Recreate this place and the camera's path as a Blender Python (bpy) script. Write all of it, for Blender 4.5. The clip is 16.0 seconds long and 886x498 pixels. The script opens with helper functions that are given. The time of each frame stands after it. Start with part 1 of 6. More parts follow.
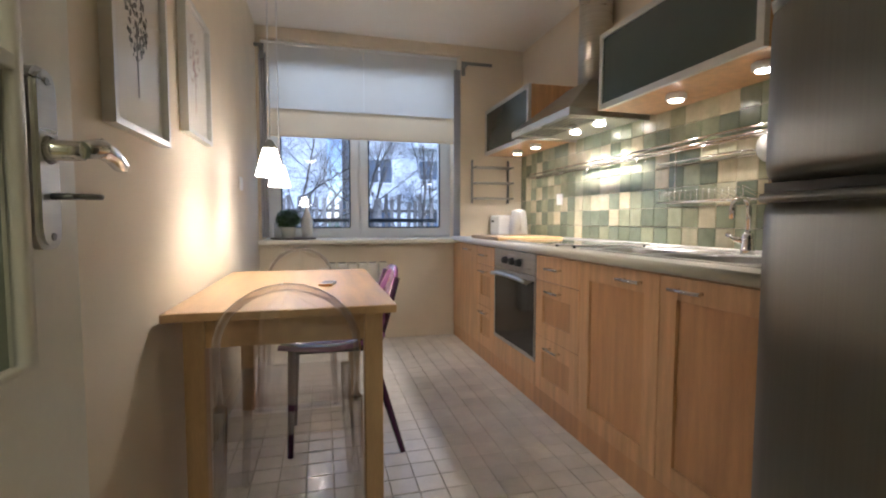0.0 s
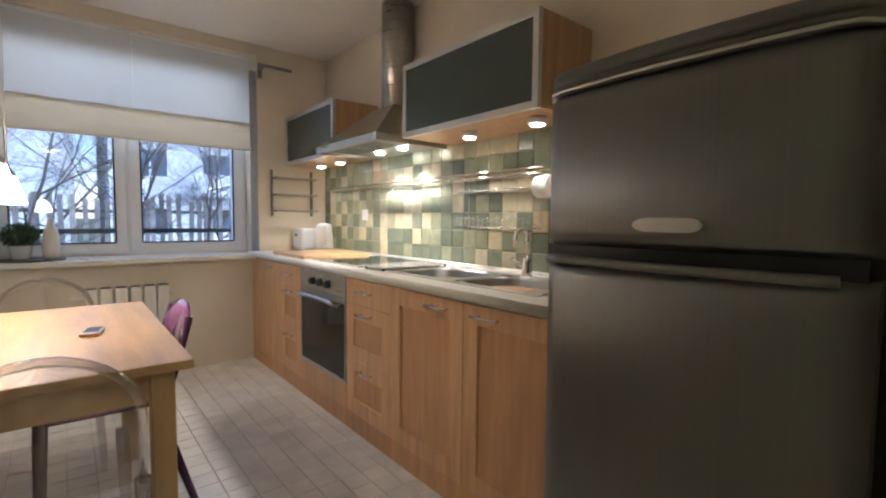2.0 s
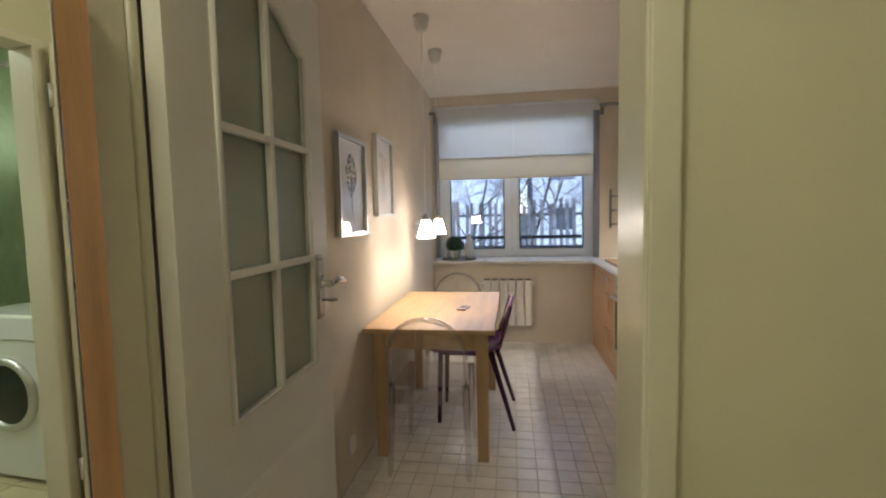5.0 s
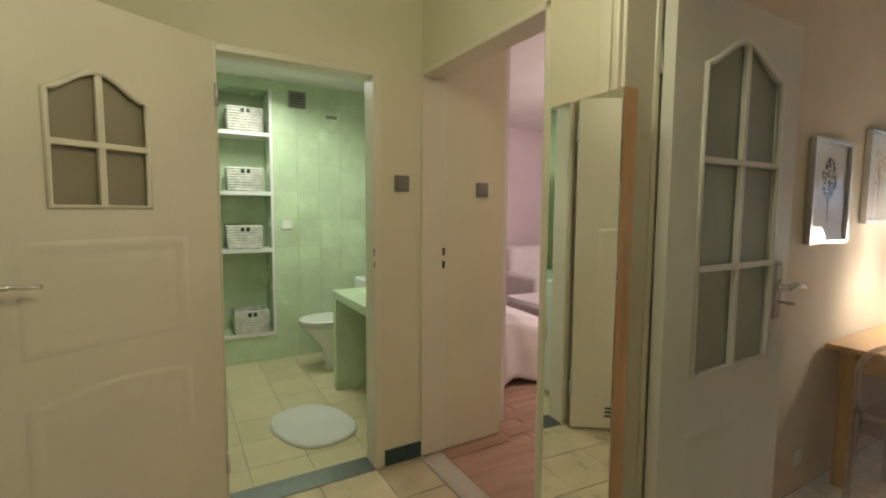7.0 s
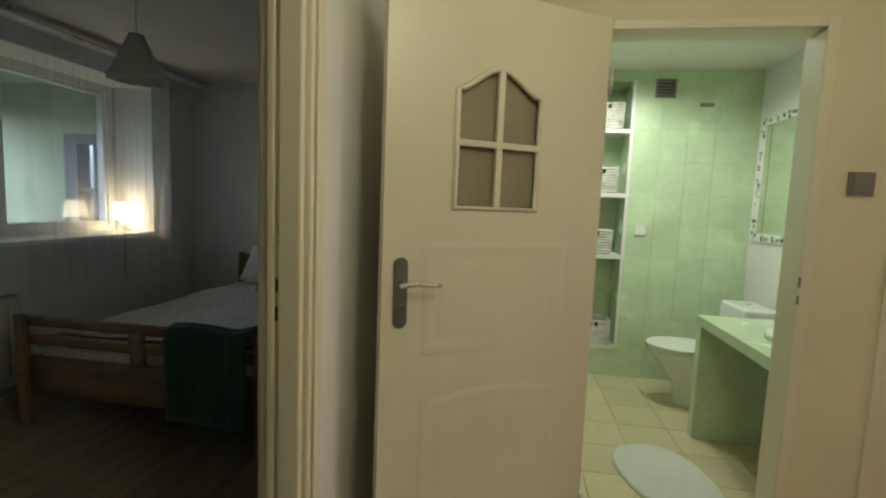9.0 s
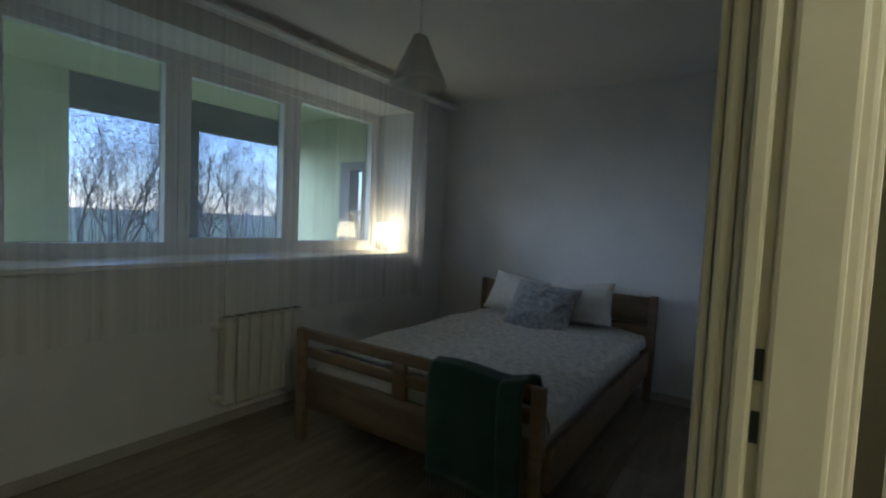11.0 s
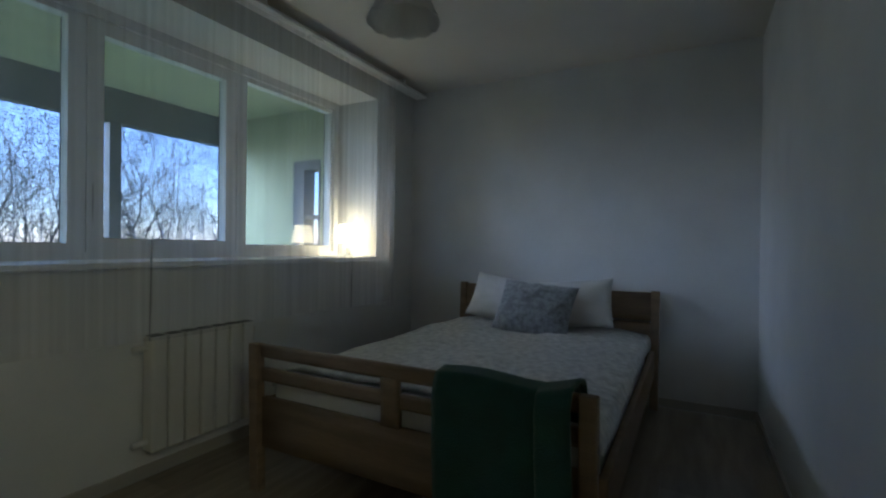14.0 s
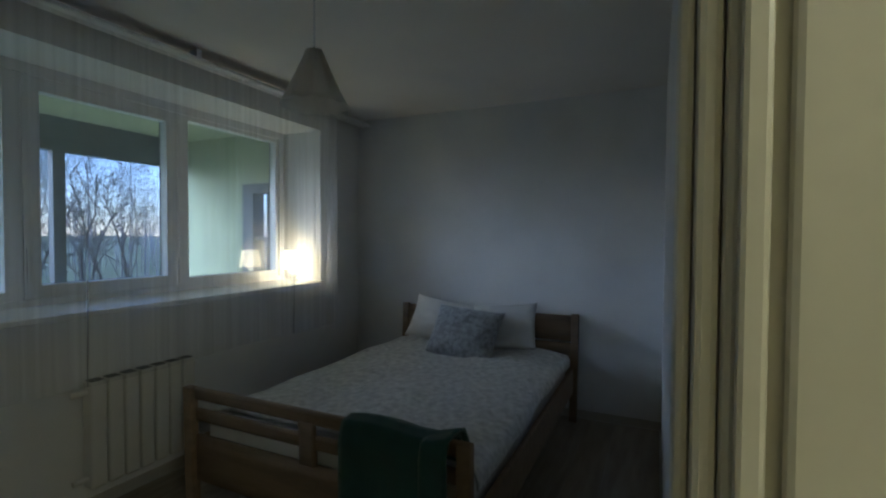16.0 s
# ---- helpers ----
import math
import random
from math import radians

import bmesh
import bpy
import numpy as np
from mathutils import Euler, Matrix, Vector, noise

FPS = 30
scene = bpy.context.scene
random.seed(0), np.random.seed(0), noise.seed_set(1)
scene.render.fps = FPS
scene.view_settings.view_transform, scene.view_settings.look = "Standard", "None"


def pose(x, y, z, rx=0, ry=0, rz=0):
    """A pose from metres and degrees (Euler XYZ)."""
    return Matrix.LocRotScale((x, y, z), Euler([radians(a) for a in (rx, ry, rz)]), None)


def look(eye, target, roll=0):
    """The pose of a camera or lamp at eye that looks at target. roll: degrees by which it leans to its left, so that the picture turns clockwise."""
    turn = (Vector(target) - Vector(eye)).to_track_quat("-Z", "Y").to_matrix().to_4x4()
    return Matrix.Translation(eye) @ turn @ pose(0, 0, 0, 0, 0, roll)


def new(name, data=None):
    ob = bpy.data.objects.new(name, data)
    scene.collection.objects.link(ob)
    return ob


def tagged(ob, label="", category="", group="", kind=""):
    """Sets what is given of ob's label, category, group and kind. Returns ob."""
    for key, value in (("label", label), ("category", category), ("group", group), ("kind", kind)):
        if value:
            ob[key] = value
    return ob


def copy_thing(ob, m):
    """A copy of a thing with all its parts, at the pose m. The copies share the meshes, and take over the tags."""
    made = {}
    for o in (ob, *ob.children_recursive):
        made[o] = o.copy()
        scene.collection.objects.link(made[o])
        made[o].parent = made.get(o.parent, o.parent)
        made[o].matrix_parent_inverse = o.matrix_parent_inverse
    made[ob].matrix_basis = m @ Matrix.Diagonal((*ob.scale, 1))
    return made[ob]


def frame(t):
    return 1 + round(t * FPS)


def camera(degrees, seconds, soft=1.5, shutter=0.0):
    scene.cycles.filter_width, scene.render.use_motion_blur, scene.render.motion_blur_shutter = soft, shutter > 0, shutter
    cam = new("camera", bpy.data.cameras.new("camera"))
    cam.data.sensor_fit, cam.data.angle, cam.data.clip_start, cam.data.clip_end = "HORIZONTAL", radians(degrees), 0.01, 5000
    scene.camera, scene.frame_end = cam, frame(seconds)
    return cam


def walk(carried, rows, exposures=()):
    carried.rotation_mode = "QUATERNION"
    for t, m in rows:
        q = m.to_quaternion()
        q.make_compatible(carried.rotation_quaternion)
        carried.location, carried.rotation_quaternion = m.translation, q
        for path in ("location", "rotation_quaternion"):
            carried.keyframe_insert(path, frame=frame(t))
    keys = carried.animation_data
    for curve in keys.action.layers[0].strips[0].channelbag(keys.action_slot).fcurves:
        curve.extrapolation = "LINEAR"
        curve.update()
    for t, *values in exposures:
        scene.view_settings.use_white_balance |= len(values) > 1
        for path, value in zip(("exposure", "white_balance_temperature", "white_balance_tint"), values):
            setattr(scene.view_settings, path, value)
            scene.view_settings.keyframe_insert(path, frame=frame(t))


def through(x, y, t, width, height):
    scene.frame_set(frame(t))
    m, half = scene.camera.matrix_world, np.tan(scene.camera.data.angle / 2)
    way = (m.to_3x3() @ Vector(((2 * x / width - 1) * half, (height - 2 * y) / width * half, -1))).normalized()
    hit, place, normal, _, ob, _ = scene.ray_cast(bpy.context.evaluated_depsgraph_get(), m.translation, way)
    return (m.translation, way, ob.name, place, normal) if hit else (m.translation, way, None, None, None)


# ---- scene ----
cam = camera(87.7, 16.0, soft=2.1)
PATH = [
    (0, (0.469, -0.013, 0.982), (0.976, 1.918, 0.859), 0.1),
    (0.5, (0.472, 0.021, 0.951), (1.237, 1.864, 0.81), 0.3),
    (1, (0.464, 0.049, 0.972), (1.427, 1.795, 0.818), 0.5),
    (1.5, (0.451, 0.054, 1.034), (1.579, 1.699, 0.889), 0.6),
    (2, (0.434, 0.026, 1.105), (1.697, 1.573, 0.981), 0.5),
    (2.5, (0.41, -0.03, 1.168), (1.711, 1.486, 1.069), 0.3),
    (3, (0.415, -0.116, 1.222), (1.571, 1.513, 1.121), -0.2),
    (3.2, (0.436, -0.159, 1.232), (1.51, 1.525, 1.12), -0.3),
    (5.3, (0.845, -0.921, 1.309), (0.288, 0.994, 1.161), -0.8),
    (5.5, (0.879, -0.983, 1.323), (0.153, 0.874, 1.17), -0.4),
    (6, (0.946, -1.11, 1.353), (-0.209, 0.515, 1.196), 0.1),
    (6.5, (0.981, -1.195, 1.35), (-0.51, 0.128, 1.189), 0.2),
    (7, (0.991, -1.267, 1.341), (-0.735, -0.27, 1.175), 0.4),
    (7.5, (0.96, -1.287, 1.343), (-0.903, -0.583, 1.165), 0.8),
    (8, (0.858, -1.328, 1.358), (-1.094, -0.935, 1.166), 1.6),
    (8.5, (0.728, -1.377, 1.353), (-1.262, -1.334, 1.157), 2.1),
    (9, (0.595, -1.413, 1.355), (-1.374, -1.708, 1.16), 2.3),
    (9.5, (0.472, -1.464, 1.366), (-1.408, -2.117, 1.173), 2.4),
    (10, (0.38, -1.606, 1.355), (-1.359, -2.575, 1.169), 2.5),
    (10.2, (0.343, -1.687, 1.356), (-1.359, -2.722, 1.176), 2.5),
    (12.5, (-0.085, -2.331, 1.048), (-1.716, -3.488, 1.01), 2.0),
    (13, (-0.113, -2.384, 1.037), (-1.759, -3.52, 1.02), 1.5),
    (13.5, (-0.124, -2.398, 1.052), (-1.798, -3.492, 1.042), 1.0),
    (14, (-0.12, -2.39, 1.09), (-1.882, -3.336, 1.079), 0.7),
    (14.5, (-0.123, -2.392, 1.157), (-1.934, -3.241, 1.128), 0.5),
    (15, (-0.121, -2.372, 1.264), (-1.952, -3.177, 1.215), 0.2),
    (15.5, (-0.09, -2.249, 1.347), (-1.919, -3.056, 1.28), 0.1),
    (16, (-0.039, -2.048, 1.379), (-1.853, -2.889, 1.326), 0.3),
]
walk(cam, [(t, look(eye, target, roll)) for t, eye, target, roll in PATH],
     exposures=((0.0, 1.56, 6000, 15), (3.2, 1.56, 6050, 15), (5.3, 1.45, 6200, 13), (8.0, 1.38, 6350, 10), (10.2, 1.45, 5950, 9), (12.3, 1.75, 5400, 9), (16.0, 1.6, 5500, 9)))

# ---- world and lamps ----
world = bpy.data.worlds.new("world")
scene.world = world
world.use_nodes = True
sky = world.node_tree.nodes.new("ShaderNodeTexSky")
sky.sky_type, sky.sun_disc = "NISHITA", False
sky.sun_elevation, sky.sun_rotation, sky.dust_density, sky.ozone_density = radians(30), radians(143), 0.3, 5.0
haze = world.node_tree.nodes.new("ShaderNodeMix")
haze.data_type, haze.blend_type = "RGBA", "MULTIPLY"
haze.inputs[0].default_value, haze.inputs[7].default_value = 1.0, (0.99, 0.92, 1.05, 1)
world.node_tree.links.new(sky.outputs[0], haze.inputs[6])
world.node_tree.links.new(haze.outputs[2], world.node_tree.nodes["Background"].inputs[0])
world.node_tree.nodes["Background"].inputs[1].default_value = 0.13


def lamp(name, kind, place, watts, colour, size=0.05, target=None, spread=None):
    data = bpy.data.lights.new(name, kind)
    data.energy, data.color = watts, colour
    if kind == "AREA":
        data.size = size
    elif kind == "SUN":
        data.angle = size
    else:
        data.shadow_soft_size = size
    if spread:
        data.spot_size, data.spot_blend = radians(spread), 0.6
    ob = new(name, data)
    ob.matrix_world = look(place, target) if target else Matrix.Translation(place)
    return ob


SOFT = (1.0, 0.90, 0.77)
lamp("sun", "SUN", (7, -9, 6), 2.4, (0.74, 0.86, 1.0), radians(60), (0, 0, 0))
for yy, zz in ((2.36, 1.50), (2.62, 1.50)):
    lamp("hood_bulb", "SPOT", (2.02, yy, zz), 12, SOFT, 0.02, (2.10, yy, 0.9), 110)
for yy in (1.30, 1.72, 3.10, 3.42):
    lamp("puck_bulb", "SPOT", (1.98, yy, 1.50), 2.6, SOFT, 0.02, (1.99, yy, 0.8), 120)
lamp("hall_bulb", "POINT", (0.28, -0.97, 2.25), 5.6, (0.97, 0.93, 0.62), 0.18)
for xx, yy in ((-2.3, -0.5), (-2.75, -0.75)):
    lamp("bath_bulb", "SPOT", (xx, yy, 2.42), 12, (0.96, 1.0, 0.82), 0.06, (xx, yy, 0), 168)
for xx, yy in ((0.275, 1.93), (0.262, 2.50)):
    lamp("pendant_bulb", "POINT", (xx, yy, 1.185), 2.0, SOFT, 0.02)
lamp("bedside_bulb", "POINT", (-3.00, -4.80, 1.17), 0.2, (1.0, 0.80, 0.50), 0.02)
lamp("living_bulb", "POINT", (-1.4, 2.3, 1.9), 17, (1.0, 0.84, 0.82), 0.15)
window_sky = lamp("window_sky", "AREA", (0.81, 4.05, 1.98), 1.7, (0.72, 0.88, 1.0), 1.4, (0.81, 3.0, 1.2))
window_sky.data.shape, window_sky.data.size_y = "RECTANGLE", 0.5

# ---- materials ----
def nodes_of(name):
    m = bpy.data.materials.new(name)
    m.use_nodes = True
    t = m.node_tree
    return m, t, t.nodes["Principled BSDF"]


def add(t, kind, **vals):
    n = t.nodes.new("ShaderNode" + kind)
    for k, v in vals.items():
        n.inputs[k.replace("_", " ")].default_value = v
    return n


def coords(t, stretch=(1, 1, 1)):
    c = t.nodes.new("ShaderNodeNewGeometry")
    mp = t.nodes.new("ShaderNodeMapping")
    mp.inputs["Scale"].default_value = stretch
    t.links.new(c.outputs["Position"], mp.inputs[0])
    return mp.outputs[0]


def mix_of(t, fac, a, b):
    r = t.nodes.new("ShaderNodeValToRGB")
    r.color_ramp.elements[0].position, r.color_ramp.elements[1].position = 0.3, 0.7
    r.color_ramp.elements[0].color, r.color_ramp.elements[1].color = (*a, 1), (*b, 1)
    t.links.new(fac, r.inputs[0])
    return r.outputs[0]


def mat(name, col, rough=0.5, metal=0.0, var=0.10, scale=2.5, bump=0.05, bscale=90, stretch=(1, 1, 1), spec=0.5, piece=0.0, sheen=0.0, coat=0.0):
    """A surface: its colour drifts at a large and a small scale, with fine relief. piece: how far each object drifts."""
    m, t, b = nodes_of(name)
    v = coords(t, stretch)
    n1, n2 = add(t, "TexNoise", Scale=scale, Detail=4.0), add(t, "TexNoise", Scale=bscale, Detail=3.0)
    for n in (n1, n2):
        t.links.new(v, n.inputs["Vector"])
    lo, hi = [c * (1 - var) for c in col], [min(1, c * (1 + var)) for c in col]
    c1 = mix_of(t, n1.outputs[0], lo, hi)
    mx = t.nodes.new("ShaderNodeMix")
    mx.data_type, mx.blend_type = "RGBA", "MULTIPLY"
    mx.inputs[0].default_value = 0.6
    t.links.new(c1, mx.inputs[6])
    t.links.new(mix_of(t, n2.outputs[0], [1 - var] * 3, [1, 1, 1]), mx.inputs[7])
    out = mx.outputs[2]
    if piece:
        oi = t.nodes.new("ShaderNodeObjectInfo")
        hs = add(t, "HueSaturation")
        mr = add(t, "MapRange", To_Min=1 - piece, To_Max=1 + piece)
        t.links.new(oi.outputs["Random"], mr.inputs[0])
        t.links.new(mr.outputs[0], hs.inputs["Value"])
        t.links.new(out, hs.inputs["Color"])
        out = hs.outputs[0]
    t.links.new(out, b.inputs["Base Color"])
    rr = add(t, "MapRange", To_Min=max(0.03, rough - 0.08), To_Max=min(1, rough + 0.08))
    t.links.new(n1.outputs[0], rr.inputs[0])
    t.links.new(rr.outputs[0], b.inputs["Roughness"])
    bp = add(t, "Bump", Strength=bump, Distance=0.01)
    t.links.new(n2.outputs[0], bp.inputs["Height"])
    t.links.new(bp.outputs[0], b.inputs["Normal"])
    b.inputs["Metallic"].default_value, b.inputs["Specular IOR Level"].default_value = metal, spec
    b.inputs["Sheen Weight"].default_value, b.inputs["Coat Weight"].default_value = sheen, coat
    return m


def glowing(name, col, strength):
    m, t, b = nodes_of(name)
    b.inputs["Base Color"].default_value = (0.9, 0.9, 0.85, 1)
    b.inputs["Emission Color"].default_value, b.inputs["Emission Strength"].default_value = (*col, 1), strength
    return m


def clear(name, col, rough=0.02, ior=1.45):
    m, t, b = nodes_of(name)
    b.inputs["Base Color"].default_value, b.inputs["Roughness"].default_value = (*col, 1), rough
    b.inputs["Transmission Weight"].default_value, b.inputs["IOR"].default_value = 1.0, ior
    return m


def pane_mat(name, col, gloss=0.06, rough=0.02):
    """A thin pane: mostly see-through, with a faint mirror."""
    m, t, b = nodes_of(name)
    tr, gl, mx = add(t, "BsdfTransparent", Color=(*col, 1)), add(t, "BsdfGlossy", Roughness=rough), add(t, "MixShader", Fac=gloss)
    t.links.new(tr.outputs[0], mx.inputs[1])
    t.links.new(gl.outputs[0], mx.inputs[2])
    t.links.new(mx.outputs[0], t.nodes["Material Output"].inputs[0])
    return m


def cloth_thin(name, col, through, streak=None):
    """Thin cloth that lets part of the light pass; streak: how far its gathers vary that, in upright bands."""
    m, t, b = nodes_of(name)
    v = coords(t, (3.4, 0.0, 0.05) if streak else (1, 1, 1))
    n = add(t, "TexNoise", Scale=9.0, Detail=3.0)
    t.links.new(v, n.inputs["Vector"])
    d, tl, tr = add(t, "BsdfDiffuse", Color=(*col, 1)), add(t, "BsdfTranslucent", Color=(*col, 1)), add(t, "BsdfTransparent")
    a, c = add(t, "MixShader", Fac=0.5), add(t, "MixShader")
    mr = add(t, "MapRange", From_Min=0.3 if streak else 0.0, From_Max=0.7 if streak else 1.0, To_Min=through - (streak or 0.03), To_Max=through + (streak or 0.03))
    t.links.new(n.outputs[0], mr.inputs[0])
    t.links.new(mr.outputs[0], c.inputs[0])
    t.links.new(d.outputs[0], a.inputs[1])
    t.links.new(tl.outputs[0], a.inputs[2])
    t.links.new(a.outputs[0], c.inputs[1])
    t.links.new(tr.outputs[0], c.inputs[2])
    t.links.new(c.outputs[0], t.nodes["Material Output"].inputs[0])
    return m


def tile_mat(name, cols, rough=0.25, bump=0.25):
    """Glazed tiles, each of one of the colours by its object's chance."""
    m, t, b = nodes_of(name)
    oi = t.nodes.new("ShaderNodeObjectInfo")
    r = t.nodes.new("ShaderNodeValToRGB")
    r.color_ramp.interpolation = "CONSTANT"
    while len(r.color_ramp.elements) < len(cols):
        r.color_ramp.elements.new(0.5)
    for i, c in enumerate(cols):
        r.color_ramp.elements[i].position, r.color_ramp.elements[i].color = i / len(cols), (*c, 1)
    t.links.new(oi.outputs["Random"], r.inputs[0])
    n = add(t, "TexNoise", Scale=14.0, Detail=4.0)
    t.links.new(coords(t), n.inputs["Vector"])
    mx = t.nodes.new("ShaderNodeMix")
    mx.data_type, mx.blend_type = "RGBA", "MULTIPLY"
    mx.inputs[0].default_value = 1.0
    t.links.new(r.outputs[0], mx.inputs[6])
    t.links.new(mix_of(t, n.outputs[0], (0.72, 0.74, 0.72), (1, 1, 1)), mx.inputs[7])
    t.links.new(mx.outputs[2], b.inputs["Base Color"])
    b.inputs["Roughness"].default_value = rough
    bp = add(t, "Bump", Strength=bump, Distance=0.004)
    t.links.new(n.outputs[0], bp.inputs["Height"])
    t.links.new(bp.outputs[0], b.inputs["Normal"])
    return m


WALL_K = mat("wall_plaster_cream", (0.74, 0.66, 0.54), 0.8, var=0.05, bump=0.06, bscale=160)
WALL_H = mat("wall_plaster_yellow", (0.74, 0.70, 0.52), 0.75, var=0.04, bump=0.05, bscale=160)
WALL_P = mat("wall_plaster_pink", (0.74, 0.64, 0.66), 0.8, var=0.04, bump=0.05, bscale=160)
WALL_B = mat("wall_plaster_pale", (0.80, 0.80, 0.79), 0.85, var=0.05, bump=0.06, bscale=160)
CEIL = mat("ceiling_white", (0.80, 0.77, 0.72), 0.85, var=0.03, bump=0.04, bscale=200)
PAINT_W = mat("white_paint", (0.78, 0.76, 0.70), 0.35, var=0.04, bump=0.02, bscale=60)
PAINT_Y = mat("cream_door_paint", (0.76, 0.72, 0.58), 0.32, var=0.04, bump=0.02, bscale=60)
PVC = mat("white_plastic", (0.82, 0.83, 0.84), 0.3, var=0.03, bump=0.01)
BEECH = mat("beech_veneer", (0.68, 0.40, 0.20), 0.38, var=0.16, scale=3, bump=0.03, bscale=40, stretch=(9, 9, 0.9), piece=0.06, coat=0.15)
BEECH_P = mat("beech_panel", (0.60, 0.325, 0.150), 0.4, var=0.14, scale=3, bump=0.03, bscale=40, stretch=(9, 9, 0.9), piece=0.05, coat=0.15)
PINE = mat("pine_wood", (0.58, 0.37, 0.18), 0.4, var=0.18, scale=3, bump=0.03, bscale=40, stretch=(7, 0.8, 7), coat=0.2)
PINE_V = mat("pine_leg", (0.56, 0.37, 0.19), 0.45, var=0.18, scale=3, bump=0.03, bscale=40, stretch=(7, 7, 0.8))
PINE_B = mat("stained_pine", (0.26, 0.185, 0.115), 0.5, var=0.22, scale=3, bump=0.05, bscale=40, stretch=(7, 0.8, 7))
LAMINATE = mat("white_laminate", (0.78, 0.75, 0.68), 0.3, var=0.04, bump=0.02)
STEEL = mat("brushed_steel", (0.52, 0.51, 0.48), 0.3, metal=1.0, var=0.10, scale=5, bump=0.04, bscale=60, stretch=(1, 1, 14))
FRIDGE, ft, fb = nodes_of("dark_steel_door")
f_tg = ft.nodes.new("ShaderNodeTangent")
f_tg.direction_type, f_tg.axis = "RADIAL", "Z"
f_n = add(ft, "TexNoise", Scale=3.0, Detail=5.0)
ft.links.new(coords(ft, (60, 60, 0.8)), f_n.inputs["Vector"])
ft.links.new(mix_of(ft, f_n.outputs[0], (0.205, 0.206, 0.20), (0.220, 0.221, 0.213)), fb.inputs["Base Color"])
ft.links.new(f_tg.outputs[0], fb.inputs["Tangent"])
fb.inputs["Metallic"].default_value, fb.inputs["Roughness"].default_value = 0.9, 0.40
fb.inputs["Anisotropic"].default_value, fb.inputs["Anisotropic Rotation"].default_value = 0.75, 0.0
STEEL_K = mat("dull_sink_steel", (0.36, 0.36, 0.35), 0.36, metal=1.0, var=0.08, scale=6, bump=0.03, bscale=80)
STEEL_D = mat("dark_brushed_steel", (0.25, 0.255, 0.26), 0.38, metal=1.0, var=0.08, scale=3, bump=0.02, bscale=50, stretch=(14, 14, 1))
CHROME = mat("chrome", (0.75, 0.75, 0.74), 0.12, metal=1.0, var=0.04, bump=0.0)
ALU = mat("aluminium", (0.66, 0.66, 0.64), 0.36, metal=0.8, var=0.05, bump=0.02)
BLACK = mat("black_plastic", (0.02, 0.022, 0.025), 0.4, var=0.1)
DARKGLASS = mat("dark_glass", (0.012, 0.014, 0.014), 0.06, var=0.05, bump=0.0)
GREENGLASS = mat("smoked_green_glass", (0.055, 0.075, 0.065), 0.22, var=0.06, bump=0.01)
GROUT_K = mat("pale_grout", (0.62, 0.57, 0.50), 0.9, var=0.10, bscale=200)
GROUT = mat("grout", (0.48, 0.44, 0.36), 0.9, var=0.12, bscale=200)
CLEAR, ct, cb = nodes_of("clear_polycarbonate")
c_tr, c_gl, c_mx, c_lw = add(ct, "BsdfTransparent", Color=(0.86, 0.84, 0.83, 1)), add(ct, "BsdfGlossy", Color=(0.9, 0.9, 0.9, 1), Roughness=0.06), add(ct, "MixShader"), add(ct, "LayerWeight", Blend=0.5)
ct.links.new(c_lw.outputs["Facing"], c_mx.inputs[0])
ct.links.new(c_tr.outputs[0], c_mx.inputs[1])
ct.links.new(c_gl.outputs[0], c_mx.inputs[2])
ct.links.new(c_mx.outputs[0], ct.nodes["Material Output"].inputs[0])
CLEAR_P = pane_mat("clear_plastic_sheet", (0.92, 0.90, 0.89), 0.17, 0.05)
PURPLE = mat("purple_polycarbonate", (0.36, 0.13, 0.34), 0.12, var=0.15, scale=5, bump=0.0, coat=0.4)
PURPLE_L = mat("dark_purple_lacquer", (0.07, 0.018, 0.065), 0.25, var=0.1, bump=0.0)
PANE_B = pane_mat("bedroom_window_glass", (0.95, 0.97, 0.98), 0.13)
PANE = pane_mat("window_glass", (0.95, 0.97, 0.98), 0.07)
FROST = mat("frosted_glass", (0.40, 0.44, 0.38), 0.22, var=0.05, scale=4, bump=0.10, bscale=140)
# darker copy for the bathroom door: the dim light through it is in the colour
FROST_D = mat("frosted_glass_shaded", (0.30, 0.27, 0.19), 0.22, var=0.08, scale=4, bump=0.12, bscale=140)
MIRROR, mt, mb = nodes_of("mirror_silver")
mb.inputs["Base Color"].default_value, mb.inputs["Metallic"].default_value, mb.inputs["Roughness"].default_value = (0.88, 0.90, 0.86, 1), 1.0, 0.0
BLIND = cloth_thin("paper_blind", (0.80, 0.79, 0.78), 0.08)
BLIND_C = cloth_thin("cream_blind_cloth", (0.90, 0.82, 0.70), 0.02)
SHEER = cloth_thin("sheer_curtain", (0.98, 0.98, 0.98), 0.84, 0.10)
GLOW_P = glowing("lit_opal_glass", (1.0, 0.88, 0.73), 12.5)
GLOW_S = glowing("lit_bulb", (1.0, 0.92, 0.75), 14.0)
GLOW_B = glowing("lit_lamp_shade", (1.0, 0.78, 0.42), 2.0)
CERAMIC = mat("white_ceramic", (0.80, 0.81, 0.78), 0.12, var=0.03, bump=0.0)
WICKER = mat("white_wicker", (0.70, 0.68, 0.62), 0.7, var=0.2, scale=20, bump=0.3, bscale=120)
TOWEL = mat("white_towelling", (0.80, 0.80, 0.76), 0.95, var=0.08, bump=0.6, bscale=260, sheen=0.3)
QUILT = mat("grey_white_bedspread", (0.72, 0.72, 0.70), 0.95, var=0.24, scale=26, bump=0.5, bscale=150, sheen=0.2)
